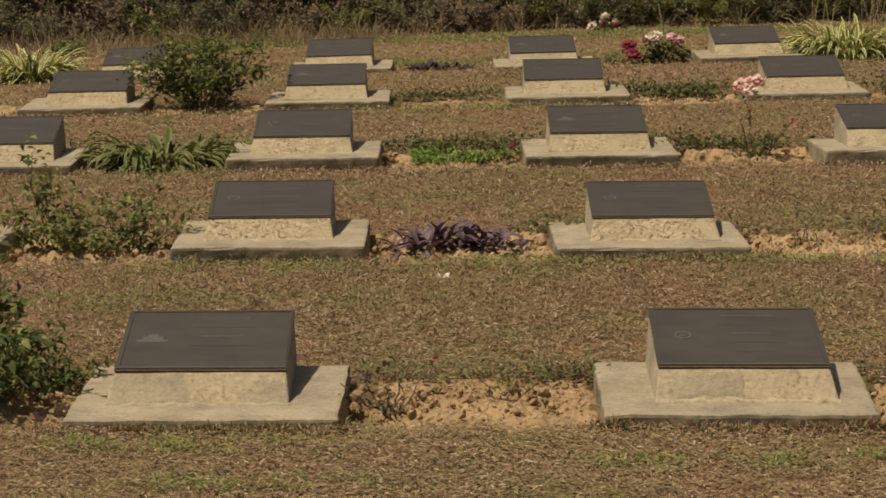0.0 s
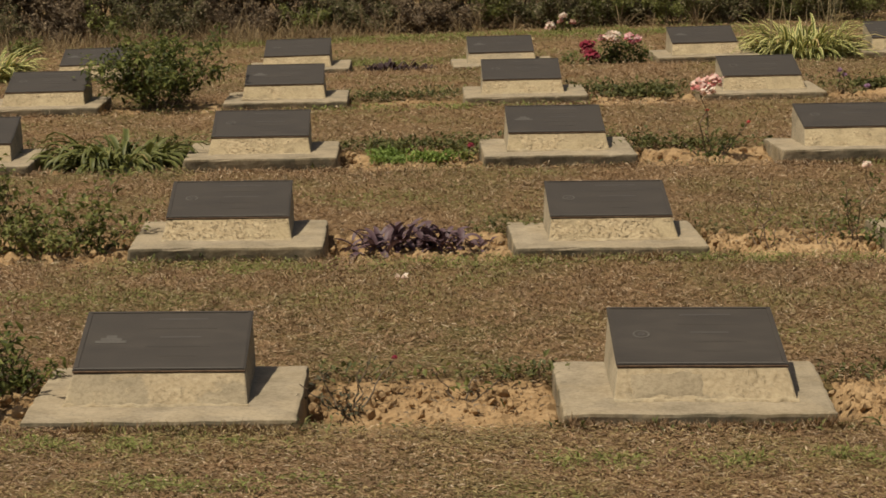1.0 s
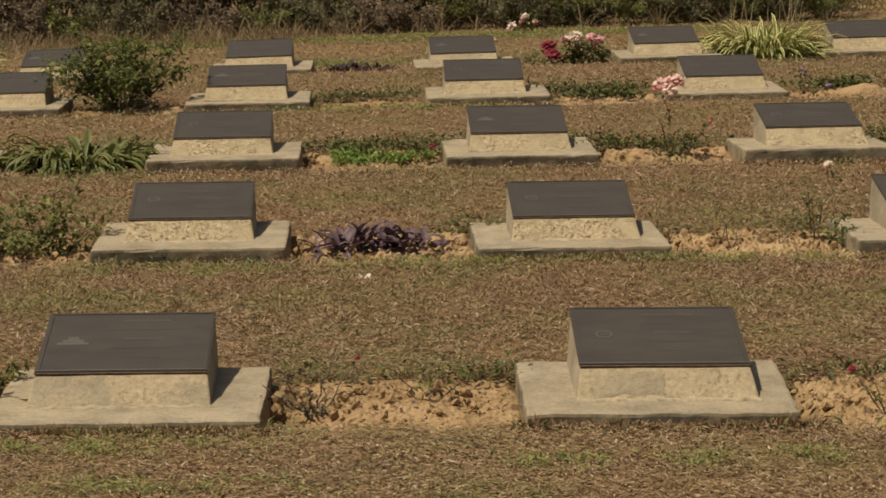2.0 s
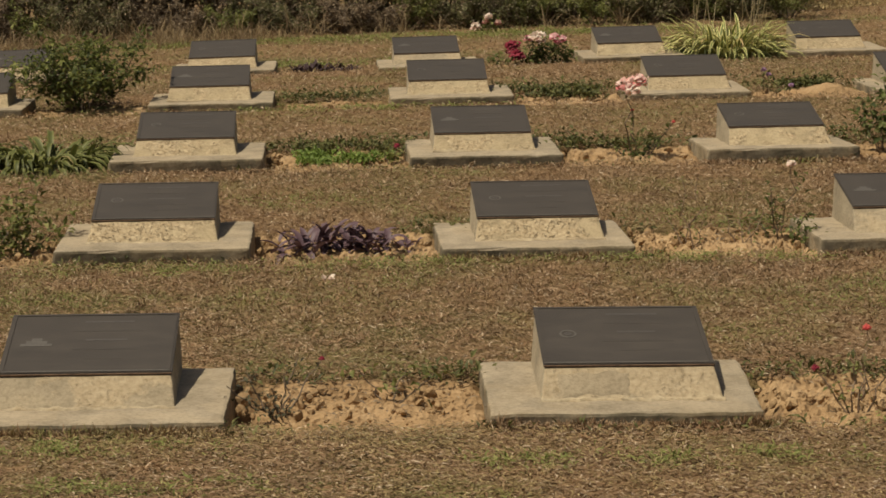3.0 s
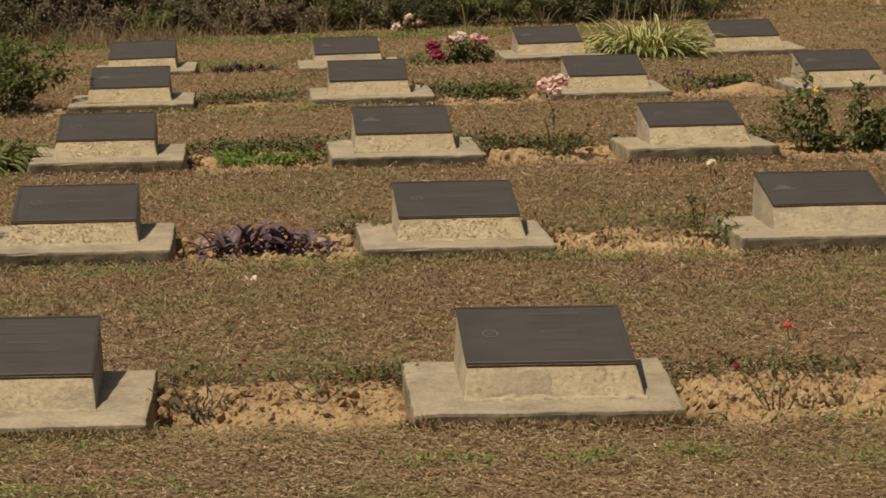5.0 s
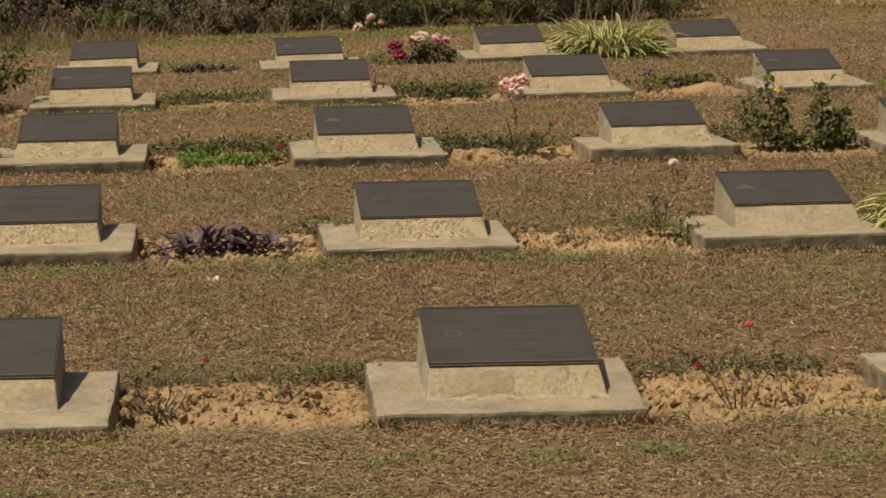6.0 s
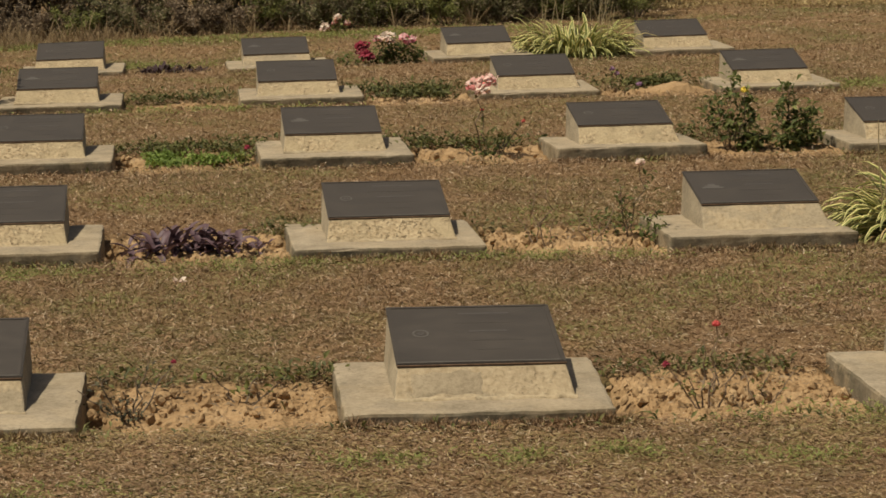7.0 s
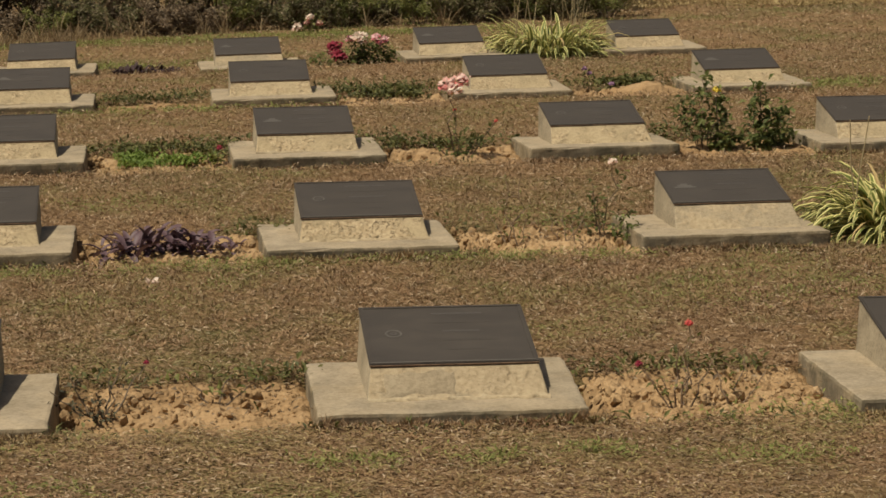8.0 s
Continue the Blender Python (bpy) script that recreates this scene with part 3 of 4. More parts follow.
def place_markers():
    models = [build_marker(0, 3.0, WORN), build_marker(1, 11.0, WORN), build_marker(1, 27.0, PEBBLED), build_marker(0, 34.0, PEBBLED),
              build_marker(1, 41.0, WORN, ((-0.356, -0.305), (0.343, -0.305), (0.378, 0.315), (-0.350, 0.315)))]
    used = set()
    rng = random.Random(8)
    for row in range(5):
        for col in COLS:
            x, y = marker_x(row, col) + SHIFT.get((row, col), 0.0), ROW_Y[row]
            if x < -0.2 * y - 0.9 or x > 0.33 * y + 0.7 or (row == 4 and col > 2) or (row == 3 and col > 2):
                continue
            if row == 0:
                k = 0 if col == -1 else 4 if col == 0 else 1
            elif (row, col) in ((1, 1), (4, 0)):
                k = 0
            else:
                k = 3 if (row + col) % 3 == 2 else 2
            tilt = -math.degrees(math.atan(slope_x(x, y))) + rng.uniform(-0.3, 0.3)
            m = pose(x, y, gz(x, y) + sink(y) + LIFT.get((row, col), 0.0), LEAN.get((row, col), 0.0) + rng.uniform(-0.3, 0.3), tilt, rng.uniform(-0.6, 0.6))
            if k in used:
                made = copy_thing(models[k], m)
            else:
                made = models[k]
                made.matrix_basis = m
                used.add(k)
            if (row, col) == (0, 0):
                trowelled_patch(made)
            plinth = [o for o in made.children if o.name.startswith("plinth")][0]
            plinth.location.x = PLINTH_X.get((row, col), rng.uniform(-0.02, 0.02))
            if (row, col) in PLINTH_Z:
                edge = [o for o in made.children if o.name.startswith("mortar_fillet")][0]
                edge.location = (0.0, 1.3 * PLINTH_Z[row, col], PLINTH_Z[row, col])
            plinth.location.z = PLINTH_Z.get((row, col), 0.0) + rng.uniform(-0.004, 0.003)


build_ground()
place_markers()
for row in range(5):
    for col in COLS[:-1]:
        xa, xb = marker_x(row, col) + 0.315 + PLINTH_X.get((row, col), 0.0), marker_x(row, col + 1) - 0.315 + PLINTH_X.get((row, col + 1), 0.0)
        if xb < -0.2 * ROW_Y[row] - 0.3 or xa > 0.33 * ROW_Y[row] + 0.3:
            continue
        build_bed(row, xa, xb, "bed of dry crumbled clay soil between two plinths")


# ---- plants ----
def wander(p, d, length, n, rng, sag=0.0, wob=0.25):
    """Points along a stem that grows from p towards d, wavering."""
    p, d = Vector(p), Vector(d).normalized()
    pts = [p.copy()]
    for _ in range(n):
        d = (d + Vector((rng.uniform(-wob, wob), rng.uniform(-wob, wob), rng.uniform(-wob, wob) * 0.5 - sag))).normalized()
        p = p + d * length / n
        pts.append(p.copy())
    return pts


def around(d, rng, wide=1.0):
    v = Vector((rng.gauss(0, 1), rng.gauss(0, 1), rng.gauss(0, 0.7)))
    return (Vector(d) * 0.5 + v.normalized() * wide).normalized()


def strap_clump(x, y, label, material, count, length, width, lean, seed, droop=1.0, spread=0.06, name="strap_leaf_plant", stalks=0, under=0):
    rng = random.Random(seed)
    e = base(name, x, y, label, "plant")
    for i in range(count):
        a, r = rng.uniform(0, math.tau), spread * math.sqrt(rng.random())
        g = Geo()
        p = (r * math.cos(a), r * math.sin(a), -0.015)
        l = rng.uniform(*length)
        strap(g, p, a + rng.uniform(-0.6, 0.6), rng.uniform(*lean), l, width * rng.uniform(0.7, 1.15), rng, 7, droop * rng.uniform(0.6, 1.3))
        part("leaf", g, material, e, smooth=True)
    g = Geo()
    for i in range(under):
        a, r = rng.uniform(0, math.tau), spread * 1.25 * math.sqrt(rng.random())
        strap(g, (r * math.cos(a), r * math.sin(a), -0.01), a + rng.uniform(-0.8, 0.8), rng.uniform(10, 85), rng.uniform(0.45, 1.0) * length[1], width * rng.uniform(0.35, 0.8), rng, 6, droop * rng.uniform(0.6, 1.4))
    if under:
        tagged(part("undergrowth", g, material, e, smooth=True), kind="stuff")
    for i in range(stalks):
        g = Geo()
        a = rng.uniform(0, math.tau)
        tube(g, wander((spread * math.cos(a), spread * math.sin(a), 0), (rng.uniform(-0.25, 0.25), rng.uniform(-0.25, 0.25), 1), length[1] * rng.uniform(0.8, 1.15), 5, rng, 0, 0.06), 0.0045, 0.002)
        part("dry_stalk", g, STRAW, e, "dry straw-coloured flower stalk")
    return e


def bush(x, y, label, material, radius, height, stems, leaves, size, seed, name="bush", upright=0.5, category="bush", twig=0.0045):
    """A shrub: wavering stems with side twigs, and leaves set along them."""
    rng = random.Random(seed)
    e = base(name, x, y, label, category)
    foliage = Geo()
    per = max(1, leaves // (stems * 5))
    for i in range(stems):
        a = math.tau * (i + rng.random()) / stems
        out = radius * (0.25 + 0.75 * rng.random())
        top = height * rng.uniform(0.55, 1.0)
        g = Geo()
        d = Vector((math.cos(a) * out, math.sin(a) * out, top))
        p0 = Vector((math.cos(a) * radius * 0.18, math.sin(a) * radius * 0.18, -0.02))
        pts = wander(p0, d + Vector((0, 0, upright * height)), d.length, 6, rng, 0.03)
        tube(g, pts, twig * rng.uniform(0.7, 1.2), twig * 0.3)
        ways = []
        for k in range(2, 7):
            base_d = (pts[k] - pts[k - 1]).normalized()
            side = wander(pts[k], around(base_d, rng, 0.9) + Vector((0, 0, 0.25)), d.length * rng.uniform(0.18, 0.4), 3, rng, 0.02)
            tube(g, side, twig * 0.45, twig * 0.2, 4)
            ways.append((side, base_d))
        part("stem", g, TWIG, e)
        for side, base_d in ways:
            for _ in range(per):
                q = side[rng.randrange(len(side))].lerp(side[rng.randrange(len(side))], rng.random())
                q = q + Vector((rng.gauss(0, 1), rng.gauss(0, 1), rng.gauss(0, 1))) * size * 0.5
                q.z = max(q.z, 0.004)
                leaf(foliage, q, around((0, 0, 0.5), rng), size * rng.uniform(0.6, 1.25), size * rng.uniform(0.35, 0.6), rng)
    tagged(part("foliage", foliage, material, e), kind="stuff")
    return e


def bloom(parent, p, radius, material, rng, name="flower", label=""):
    """A rose head: whorls of cupped petals, tight inside and open outside."""
    g = Geo()
    p = Vector(p)
    n = 30
    for j in range(n):
        h = 1 - 1.35 * (j + 0.5) / n
        a = j * 2.4 + rng.uniform(-0.2, 0.2)
        r = math.sqrt(max(0.0, 1 - h * h))
        d = Vector((math.cos(a) * r, math.sin(a) * r, h))
        t = (d.orthogonal().normalized() + Vector((rng.uniform(-1, 1), rng.uniform(-1, 1), rng.uniform(-0.4, 0.8))) * 0.8).normalized()
        q = p + d * radius * rng.uniform(0.45, 0.85)
        leaf(g, q - t * radius * 0.3, t + d * 0.5, radius * 0.85, radius * 0.85, rng, -0.2)
    return part(name, g, material, parent, label)


def rose(x, y, label, stems, seed, leaf_mat=None, leaf_size=0.03, name="rose_plant", twig=0.003, clump=0.0, bark=None, fork=0):
    """A rose: each stem is (dx, dy, height, leaves, flower material, flower radius), rooted near the middle;
    the first few after the main stem may fork off it."""
    rng = random.Random(seed)
    e = base(name, x, y, label, "rose")
    foliage = Geo()
    main = None
    for number, (dx, dy, h, leaves, petals, size) in enumerate(stems):
        g = Geo()
        root = Vector((dx * 0.25 + rng.uniform(-0.01, 0.01), dy * 0.25, -0.02))
        if main and number <= fork:
            root = main[5].copy()
        tip = Vector((dx, dy, h))
        pts = [root.lerp(tip, k / 6) + Vector((rng.gauss(0, 1), rng.gauss(0, 1), 0)) * 0.035 * min(h, (tip - root).length) * math.sin(math.pi * k / 6) * 1.6 for k in range(7)]
        main = main or pts
        tube(g, pts, twig, twig * 0.45)
        for k in range(2, 6):
            if rng.random() < (0.6 if number > fork or not fork else 0.25):
                side = wander(pts[k], around((0, 0, 0.6), rng), h * rng.uniform(0.12, 0.3), 3, rng)
                tube(g, side, twig * 0.5, twig * 0.25, 4)
                for q in side[1:]:
                    if leaves and rng.random() < 0.7:
                        leaf(foliage, q, around((0, 0, 0.2), rng), leaf_size, leaf_size * 0.55, rng)
        part("stem", g, bark or TWIG, e)
        for _ in range(leaves):
            at = pts[6] if clump and rng.random() < 0.8 else pts[rng.randrange(2, 7)]
            q = at + Vector((rng.gauss(0, 1), rng.gauss(0, 1), rng.gauss(0, 1))) * (clump or leaf_size * 0.8)
            q.z = max(q.z, 0.005)
            leaf(foliage, q, around((0, 0, 0.2), rng), leaf_size * rng.uniform(0.6, 1.2), leaf_size * rng.uniform(0.4, 0.65), rng)
        if petals:
            bloom(e, tip, size, petals, rng)
    if foliage.f:
        tagged(part("foliage", foliage, leaf_mat or OLIVE_LEAF, e), kind="stuff")
    return e


def cover(x0, x1, y0, y1, label, material, count, size, height, seed, name="ground_cover"):
    """A low mat of small leaves, thicker in drifts."""
    rng = random.Random(seed)
    cx, cy = (x0 + x1) / 2, (y0 + y1) / 2
    e = base(name, cx, cy, label, "ground cover")
    g = Geo()
    made = 0
    while made < count:
        x, y = rng.uniform(x0, x1), rng.uniform(y0, y1)
        ex = min(x - x0, x1 - x) / (x1 - x0) * 4
        ey = min(y - y0, y1 - y) / (y1 - y0) * 4
        if noise.noise((x * 7, y * 7, seed)) + min(ex, ey, 1) * 0.7 - 0.35 < rng.random() * 0.6:
            made += 0.25
            continue
        z = gz(x, y) - e.location.z + height * rng.random() * (0.5 + 0.7 * max(0, noise.noise((x * 11, y * 11, seed + 3))))
        leaf(g, (x - cx, y - cy, z), around((0, 0, 0.7), rng), size * rng.uniform(0.6, 1.3), size * rng.uniform(0.3, 0.6), rng)
        made += 1
    tagged(part("foliage", g, material, e), kind="stuff")
    return e


def weeds():
    """Dark green weeds along the back edges of the beds and loose tufts in the lawn."""
    rng = random.Random(77)
    g = Geo()
    for row, ry in enumerate(ROW_Y):
        for _ in range((2600, 2600, 5200, 4200, 1100)[row]):
            x = rng.uniform(-0.2 * ry - 0.2, min(0.325 * ry + 0.2, marker_x(row, 2) + 0.3))
            if noise.noise((x * 2.6, row * 5.1, 1.5)) + 0.12 < rng.random() * 0.55:
                continue
            back = BED[row][1] if row < 3 else 0.26
            y = ry + back + rng.gauss(*((-0.01, 0.05), (0.0, 0.06), (0.07, 0.12), (0.02, 0.13), (0.0, 0.09))[row])
            z = gz(x, y)
            size = rng.uniform(0.018, 0.042) * (0.8, 0.85, 1.0, 1.0, 1.0)[row]
            leaf(g, (x, y, z + rng.random() * (0.035, 0.04, 0.062, 0.062, 0.04)[row]), around((0, 0, 0.8), rng), size, size * rng.uniform(0.25, 0.55), rng)
        for _ in range((500, 500, 300, 200, 100)[row]):
            x = rng.uniform(-0.2 * ry - 0.2, min(0.325 * ry + 0.2, marker_x(row, 2) + 0.3))
            if noise.noise((x * 3.1, row * 3.7, 8.5)) < 0.1:
                continue
            y = ry - 0.32 + rng.gauss(-0.02, 0.03)
            size = rng.uniform(0.015, 0.035)
            leaf(g, (x, y, gz(x, y) + rng.random() * 0.02), around((0, 0, 0.8), rng), size, size * 0.35, rng)
    ob = new("weeds", g.mesh("weeds", GREEN_TUFT))
    return tagged(ob, "low dark green weeds along the edges of the beds", "weeds", kind="stuff")


# beds of the nearest row
bush(-1.34, 6.14, "leafy dark green bush in the soil bed", DARK_LEAF, 0.27, 0.25, 18, 1700, 0.046, 21, upright=0.15)
bush(-1.28, 6.62, "upright leafy bush behind the soil bed", DARK_LEAF, 0.12, 0.36, 8, 600, 0.045, 23, upright=0.5)
bush(-1.06, 6.36, "small dark green bush beside the plinth", DARK_LEAF, 0.13, 0.10, 8, 420, 0.028, 22)
rose(-0.13, 6.12, "thin twiggy rose with a red bud and few leaves", [(-0.09, 0.05, 0.09, 8, None, 0), (0.05, 0.1, 0.12, 5, None, 0), (0.11, 0.2, 0.09, 2, RED, 0.008), (-0.02, -0.05, 0.07, 9, None, 0), (-0.14, 0.02, 0.06, 8, None, 0), (0.02, 0.02, 0.1, 4, None, 0), (-0.04, -0.12, 0.05, 12, None, 0), (0.0, -0.16, 0.04, 14, None, 0), (-0.07, -0.14, 0.06, 10, None, 0), (0.03, -0.12, 0.05, 10, None, 0)], 31, DARK_WEED, leaf_size=0.017)
rose(0.16, 6.22, "low leafless twigs of a pruned rose", [(0.05, 0.1, 0.06, 4, None, 0), (-0.08, 0.05, 0.07, 6, None, 0), (0.1, 0.0, 0.05, 5, None, 0)], 32)
rose(1.375, 6.03, "bare rose stems with small red flowers", [(0.03, 0.03, 0.215, 3, CORAL, 0.010), (-0.005, 0.02, 0.17, 2, None, 0), (0.015, 0.0, 0.14, 2, None, 0), (-0.10, 0.05, 0.105, 8, RED, 0.010), (0.05, 0.1, 0.14, 2, None, 0), (-0.05, 0.0, 0.08, 3, None, 0), (0.035, 0.02, 0.12, 4, None, 0), (0.11, 0.06, 0.12, 1, None, 0)], 33, leaf_size=0.018, twig=0.0028, bark=PALE_TWIG)
rose(1.53, 6.08, "bare thorny rose twigs in the soil", [(0.06, 0.1, 0.10, 4, None, 0), (-0.05, 0.05, 0.11, 2, None, 0), (0.1, 0.03, 0.07, 4, None, 0), (0.02, 0.02, 0.05, 8, None, 0)], 34, leaf_size=0.018, twig=0.0025, bark=PALE_TWIG)

# beds of the second row
rose(-1.42, 8.72, "upright leafy rose with pale new leaves", [(-0.10, 0.05, 0.36, 50, None, 0), (-0.04, 0.0, 0.26, 50, None, 0), (0.05, 0.05, 0.2, 60, None, 0), (-0.17, 0.0, 0.18, 50, None, 0), (0.14, 0.1, 0.16, 50, None, 0), (0.02, -0.05, 0.13, 70, None, 0), (-0.22, 0.05, 0.12, 50, None, 0), (-0.08, 0.08, 0.28, 45, None, 0)], 41, OLIVE_LEAF, 0.04)
rose(-1.16, 8.70, "leafy rose bush with dark shaded leaves", [(0.02, 0.05, 0.22, 40, None, 0), (0.12, 0.1, 0.27, 45, None, 0), (-0.08, 0.0, 0.16, 60, None, 0), (0.06, -0.03, 0.11, 80, None, 0), (0.19, 0.08, 0.11, 50, None, 0), (0.04, 0.12, 0.28, 40, None, 0)], 42, OLIVE_LEAF, 0.038)
bush(-1.3, 8.62, "low leafy rose growth at the edge of the bed", OLIVE_LEAF, 0.2, 0.14, 9, 420, 0.032, 43, category="rose", name="rose_plant")


def purple_plant(x, y, label, count, length, half, seed, height, wide=0.34, even=False, material=PURPLE):
    """Trailing purple stems, each with long pointed leaves."""
    rng = random.Random(seed)
    e = base("purple_plant", x, y, label, "plant")
    for i in range(count):
        g = Geo()
        px, py = rng.uniform(-half, half) if even else rng.triangular(-half, half, -half * 0.3), rng.uniform(-0.12, 0.12)
        a = rng.uniform(0, math.tau)
        strap(g, (px, py, rng.random() ** 1.5 * height * (1.15 - abs(px) / half * 0.8)), a, rng.uniform(20, 98), length * rng.uniform(0.6, 1.2) * (1.2 - 0.5 * abs(px + half * 0.2) / half), length * wide * rng.uniform(0.75, 1.1), rng, 5, 0.8)
        part("leaf", g, material, e, smooth=True)
    for i in range(max(4, count // 14)):
        g = Geo()
        a = rng.uniform(0, math.tau)
        tube(g, wander((rng.uniform(-half, half) * 0.7, rng.uniform(-0.1, 0.1), -0.01), (math.cos(a), math.sin(a), 0.9), height * 1.5, 4, rng, 0.08), 0.005, 0.003)
        part("stem", g, material, e)
    return e


purple_plant(0.06, 8.68, "trailing dark purple plant with pointed leaves", 165, 0.092, 0.29, 51, 0.04, 0.3)
rose(1.34, 8.66, "two bare brown rose stems", [(0.03, 0.04, 0.26, 6, None, 0), (-0.03, 0.05, 0.24, 5, None, 0), (0.05, 0.02, 0.10, 12, None, 0), (-0.08, 0.1, 0.1, 12, None, 0)], 52, leaf_size=0.02, bark=PALE_TWIG)
rose(1.53, 8.62, "short bare forked rose stems", [(0.08, 0.05, 0.14, 6, None, 0), (-0.06, 0.05, 0.12, 8, None, 0), (0.03, 0.03, 0.10, 6, None, 0), (0.0, 0.1, 0.12, 8, None, 0)], 53, leaf_size=0.02, bark=PALE_TWIG)
rose(1.70, 8.78, "rose with a pale bud and few green leaves", [(0.02, -0.05, 0.288, 4, WHITE_PINK, 0.016), (-0.045, 0.0, 0.2, 22, None, 0), (-0.02, 0.04, 0.14, 12, None, 0), (0.08, -0.06, 0.10, 22, None, 0), (0.10, -0.10, 0.05, 34, None, 0), (-0.08, 0.06, 0.06, 8, None, 0)], 54, ROSE_LEAF, 0.030)
strap_clump(2.80, 8.72, "clump of cream-edged strap leaves with dry tips", STRIPED, 285, (0.18, 0.40), 0.027, (8, 86), 55, 1.1, 0.14, stalks=9, under=160)

# beds of the third row
strap_clump(-1.31, 11.1, "broad clump of dark green arching strap leaves", STRAP, 290, (0.19, 0.35), 0.030, (26, 84), 61, 1.5, 0.22, under=60)
cover(-0.26, 0.34, 10.86, 11.22, "low mat of bright green seedlings", BRIGHT, 2300, 0.026, 0.06, 62)
rose(0.30, 10.95, "small plant with a dark red flower", [(0.02, 0.0, 0.08, 14, RED, 0.014), (-0.04, 0.03, 0.06, 14, None, 0)], 63)
cover(-0.36, 0.40, 11.22, 11.62, "dark green low growth at the back of the bed", GREEN_TUFT, 1700, 0.030, 0.065, 64)
cover(1.0, 1.80, 11.27, 11.62, "olive low growth behind the dug bed", GREEN_TUFT, 1100, 0.030, 0.06, 68)
rose(1.45, 11.05, "tall rose with a cluster of pink flowers", [(-0.06, 0.0, 0.33, 2, PINK, 0.040), (0.0, 0.01, 0.345, 2, PINK, 0.042), (-0.033, -0.03, 0.308, 2, WHITE_PINK, 0.036), (0.18, 0.08, 0.15, 8, CORAL, 0.009), (-0.02, 0.05, 0.21, 3, CORAL, 0.008), (-0.20, 0.1, 0.12, 3, None, 0), (0.12, 0.12, 0.08, 8, None, 0), (0.06, 0.0, 0.04, 40, None, 0), (-0.02, -0.03, 0.03, 30, None, 0)], 65, ROSE_LEAF, 0.030, twig=0.004, fork=2)
rose(2.63, 11.05, "stalky green rose with a yellow flower", [(-0.012, 0.05, 0.325, 18, None, 0), (-0.02, 0.04, 0.265, 17, None, 0), (0.035, -0.05, 0.285, 3, YELLOW, 0.018), (0.078, 0.05, 0.215, 35, None, 0), (-0.07, 0.08, 0.20, 35, None, 0), (-0.11, 0.06, 0.175, 18, None, 0), (-0.03, 0.0, 0.12, 29, None, 0), (0.075, -0.02, 0.135, 39, None, 0), (0.09, -0.05, 0.04, 52, None, 0), (0.04, 0.02, 0.07, 31, None, 0), (0.14, 0.0, 0.05, 31, None, 0)], 66, ROSE_LEAF, 0.047, clump=0.025)
rose(2.90, 11.05, "bushy green rose with upright shoots", [(-0.018, 0.0, 0.295, 22, None, 0), (-0.02, 0.02, 0.245, 21, None, 0), (-0.03, 0.05, 0.185, 25, None, 0), (-0.04, 0.0, 0.12, 42, None, 0), (0.02, 0.0, 0.15, 46, None, 0), (0.105, 0.04, 0.15, 51, None, 0), (0.07, -0.03, 0.11, 31, None, 0), (-0.03, -0.05, 0.04, 48, None, 0), (0.05, -0.05, 0.045, 52, None, 0), (0.12, 0.0, 0.06, 31, None, 0)], 67, ROSE_LEAF, 0.047, clump=0.027)

# beds of the fourth row
bush(-1.40, 13.70, "dense dark green leafy bush", DARK_LEAF, 0.345, 0.39, 30, 2400, 0.047, 71, upright=0.02)
cover(-0.32, 0.34, 13.80, 14.05, "low dark green ground cover", GREEN_TUFT, 750, 0.032, 0.055, 72)
cover(1.05, 1.66, 13.48, 14.05, "dense low dark green ground cover", GREEN_TUFT, 1700, 0.035, 0.075, 73)
cover(2.58, 3.0, 13.70, 14.0, "low green plants with mauve flowers", GREEN_TUFT, 1100, 0.038, 0.08, 74)
rose(2.52, 13.66, "small plant with mauve flower spikes", [(0.0, 0.0, 0.13, 8, MAUVE, 0.016), (0.03, 0.02, 0.1, 8, MAUVE, 0.014), (0.14, -0.1, 0.05, 6, MAUVE, 0.016)], 75, GREEN_TUFT, name="flowering_plant")

# beds of the fifth row
strap_clump(-2.83, 16.42, "clump of cream-edged strap leaves", STRIPED, 210, (0.22, 0.42), 0.028, (10, 78), 81, 1.05, 0.16, stalks=4, under=180)
purple_plant(0.0, 16.35, "low dark purple plant in the bed", 190, 0.065, 0.24, 82, 0.025, 0.3, True, DEEP_PURPLE)
rose(1.43, 16.4, "rose bush with dark red, pink and white flowers", [(-0.15, 0.0, 0.125, 4, RED, 0.048), (-0.13, -0.08, 0.06, 4, RED, 0.048), (-0.165, -0.04, 0.085, 2, RED, 0.034), (0.01, -0.08, 0.19, 12, WHITE_PINK, 0.05), (0.035, -0.10, 0.17, 8, WHITE_PINK, 0.036), (-0.05, -0.06, 0.175, 12, ROSY, 0.03), (0.13, -0.08, 0.19, 12, ROSY, 0.034), (0.165, -0.10, 0.17, 12, ROSY, 0.042), (0.1, 0.0, 0.11, 90, None, 0), (0.18, -0.04, 0.08, 82, None, 0), (0.0, -0.04, 0.08, 82, None, 0), (0.22, 0.0, 0.06, 67, None, 0), (0.06, -0.06, 0.05, 82, None, 0), (-0.04, -0.02, 0.06, 45, None, 0), (-0.28, 0.0, 0.03, 45, None, 0)], 83, ROSE_LEAF, 0.042, clump=0.036)
strap_clump(2.77, 16.44, "large clump of yellow-edged strap leaves", STRIPED, 290, (0.19, 0.43), 0.026, (4, 66), 84, 1.2, 0.25, stalks=16, under=260)

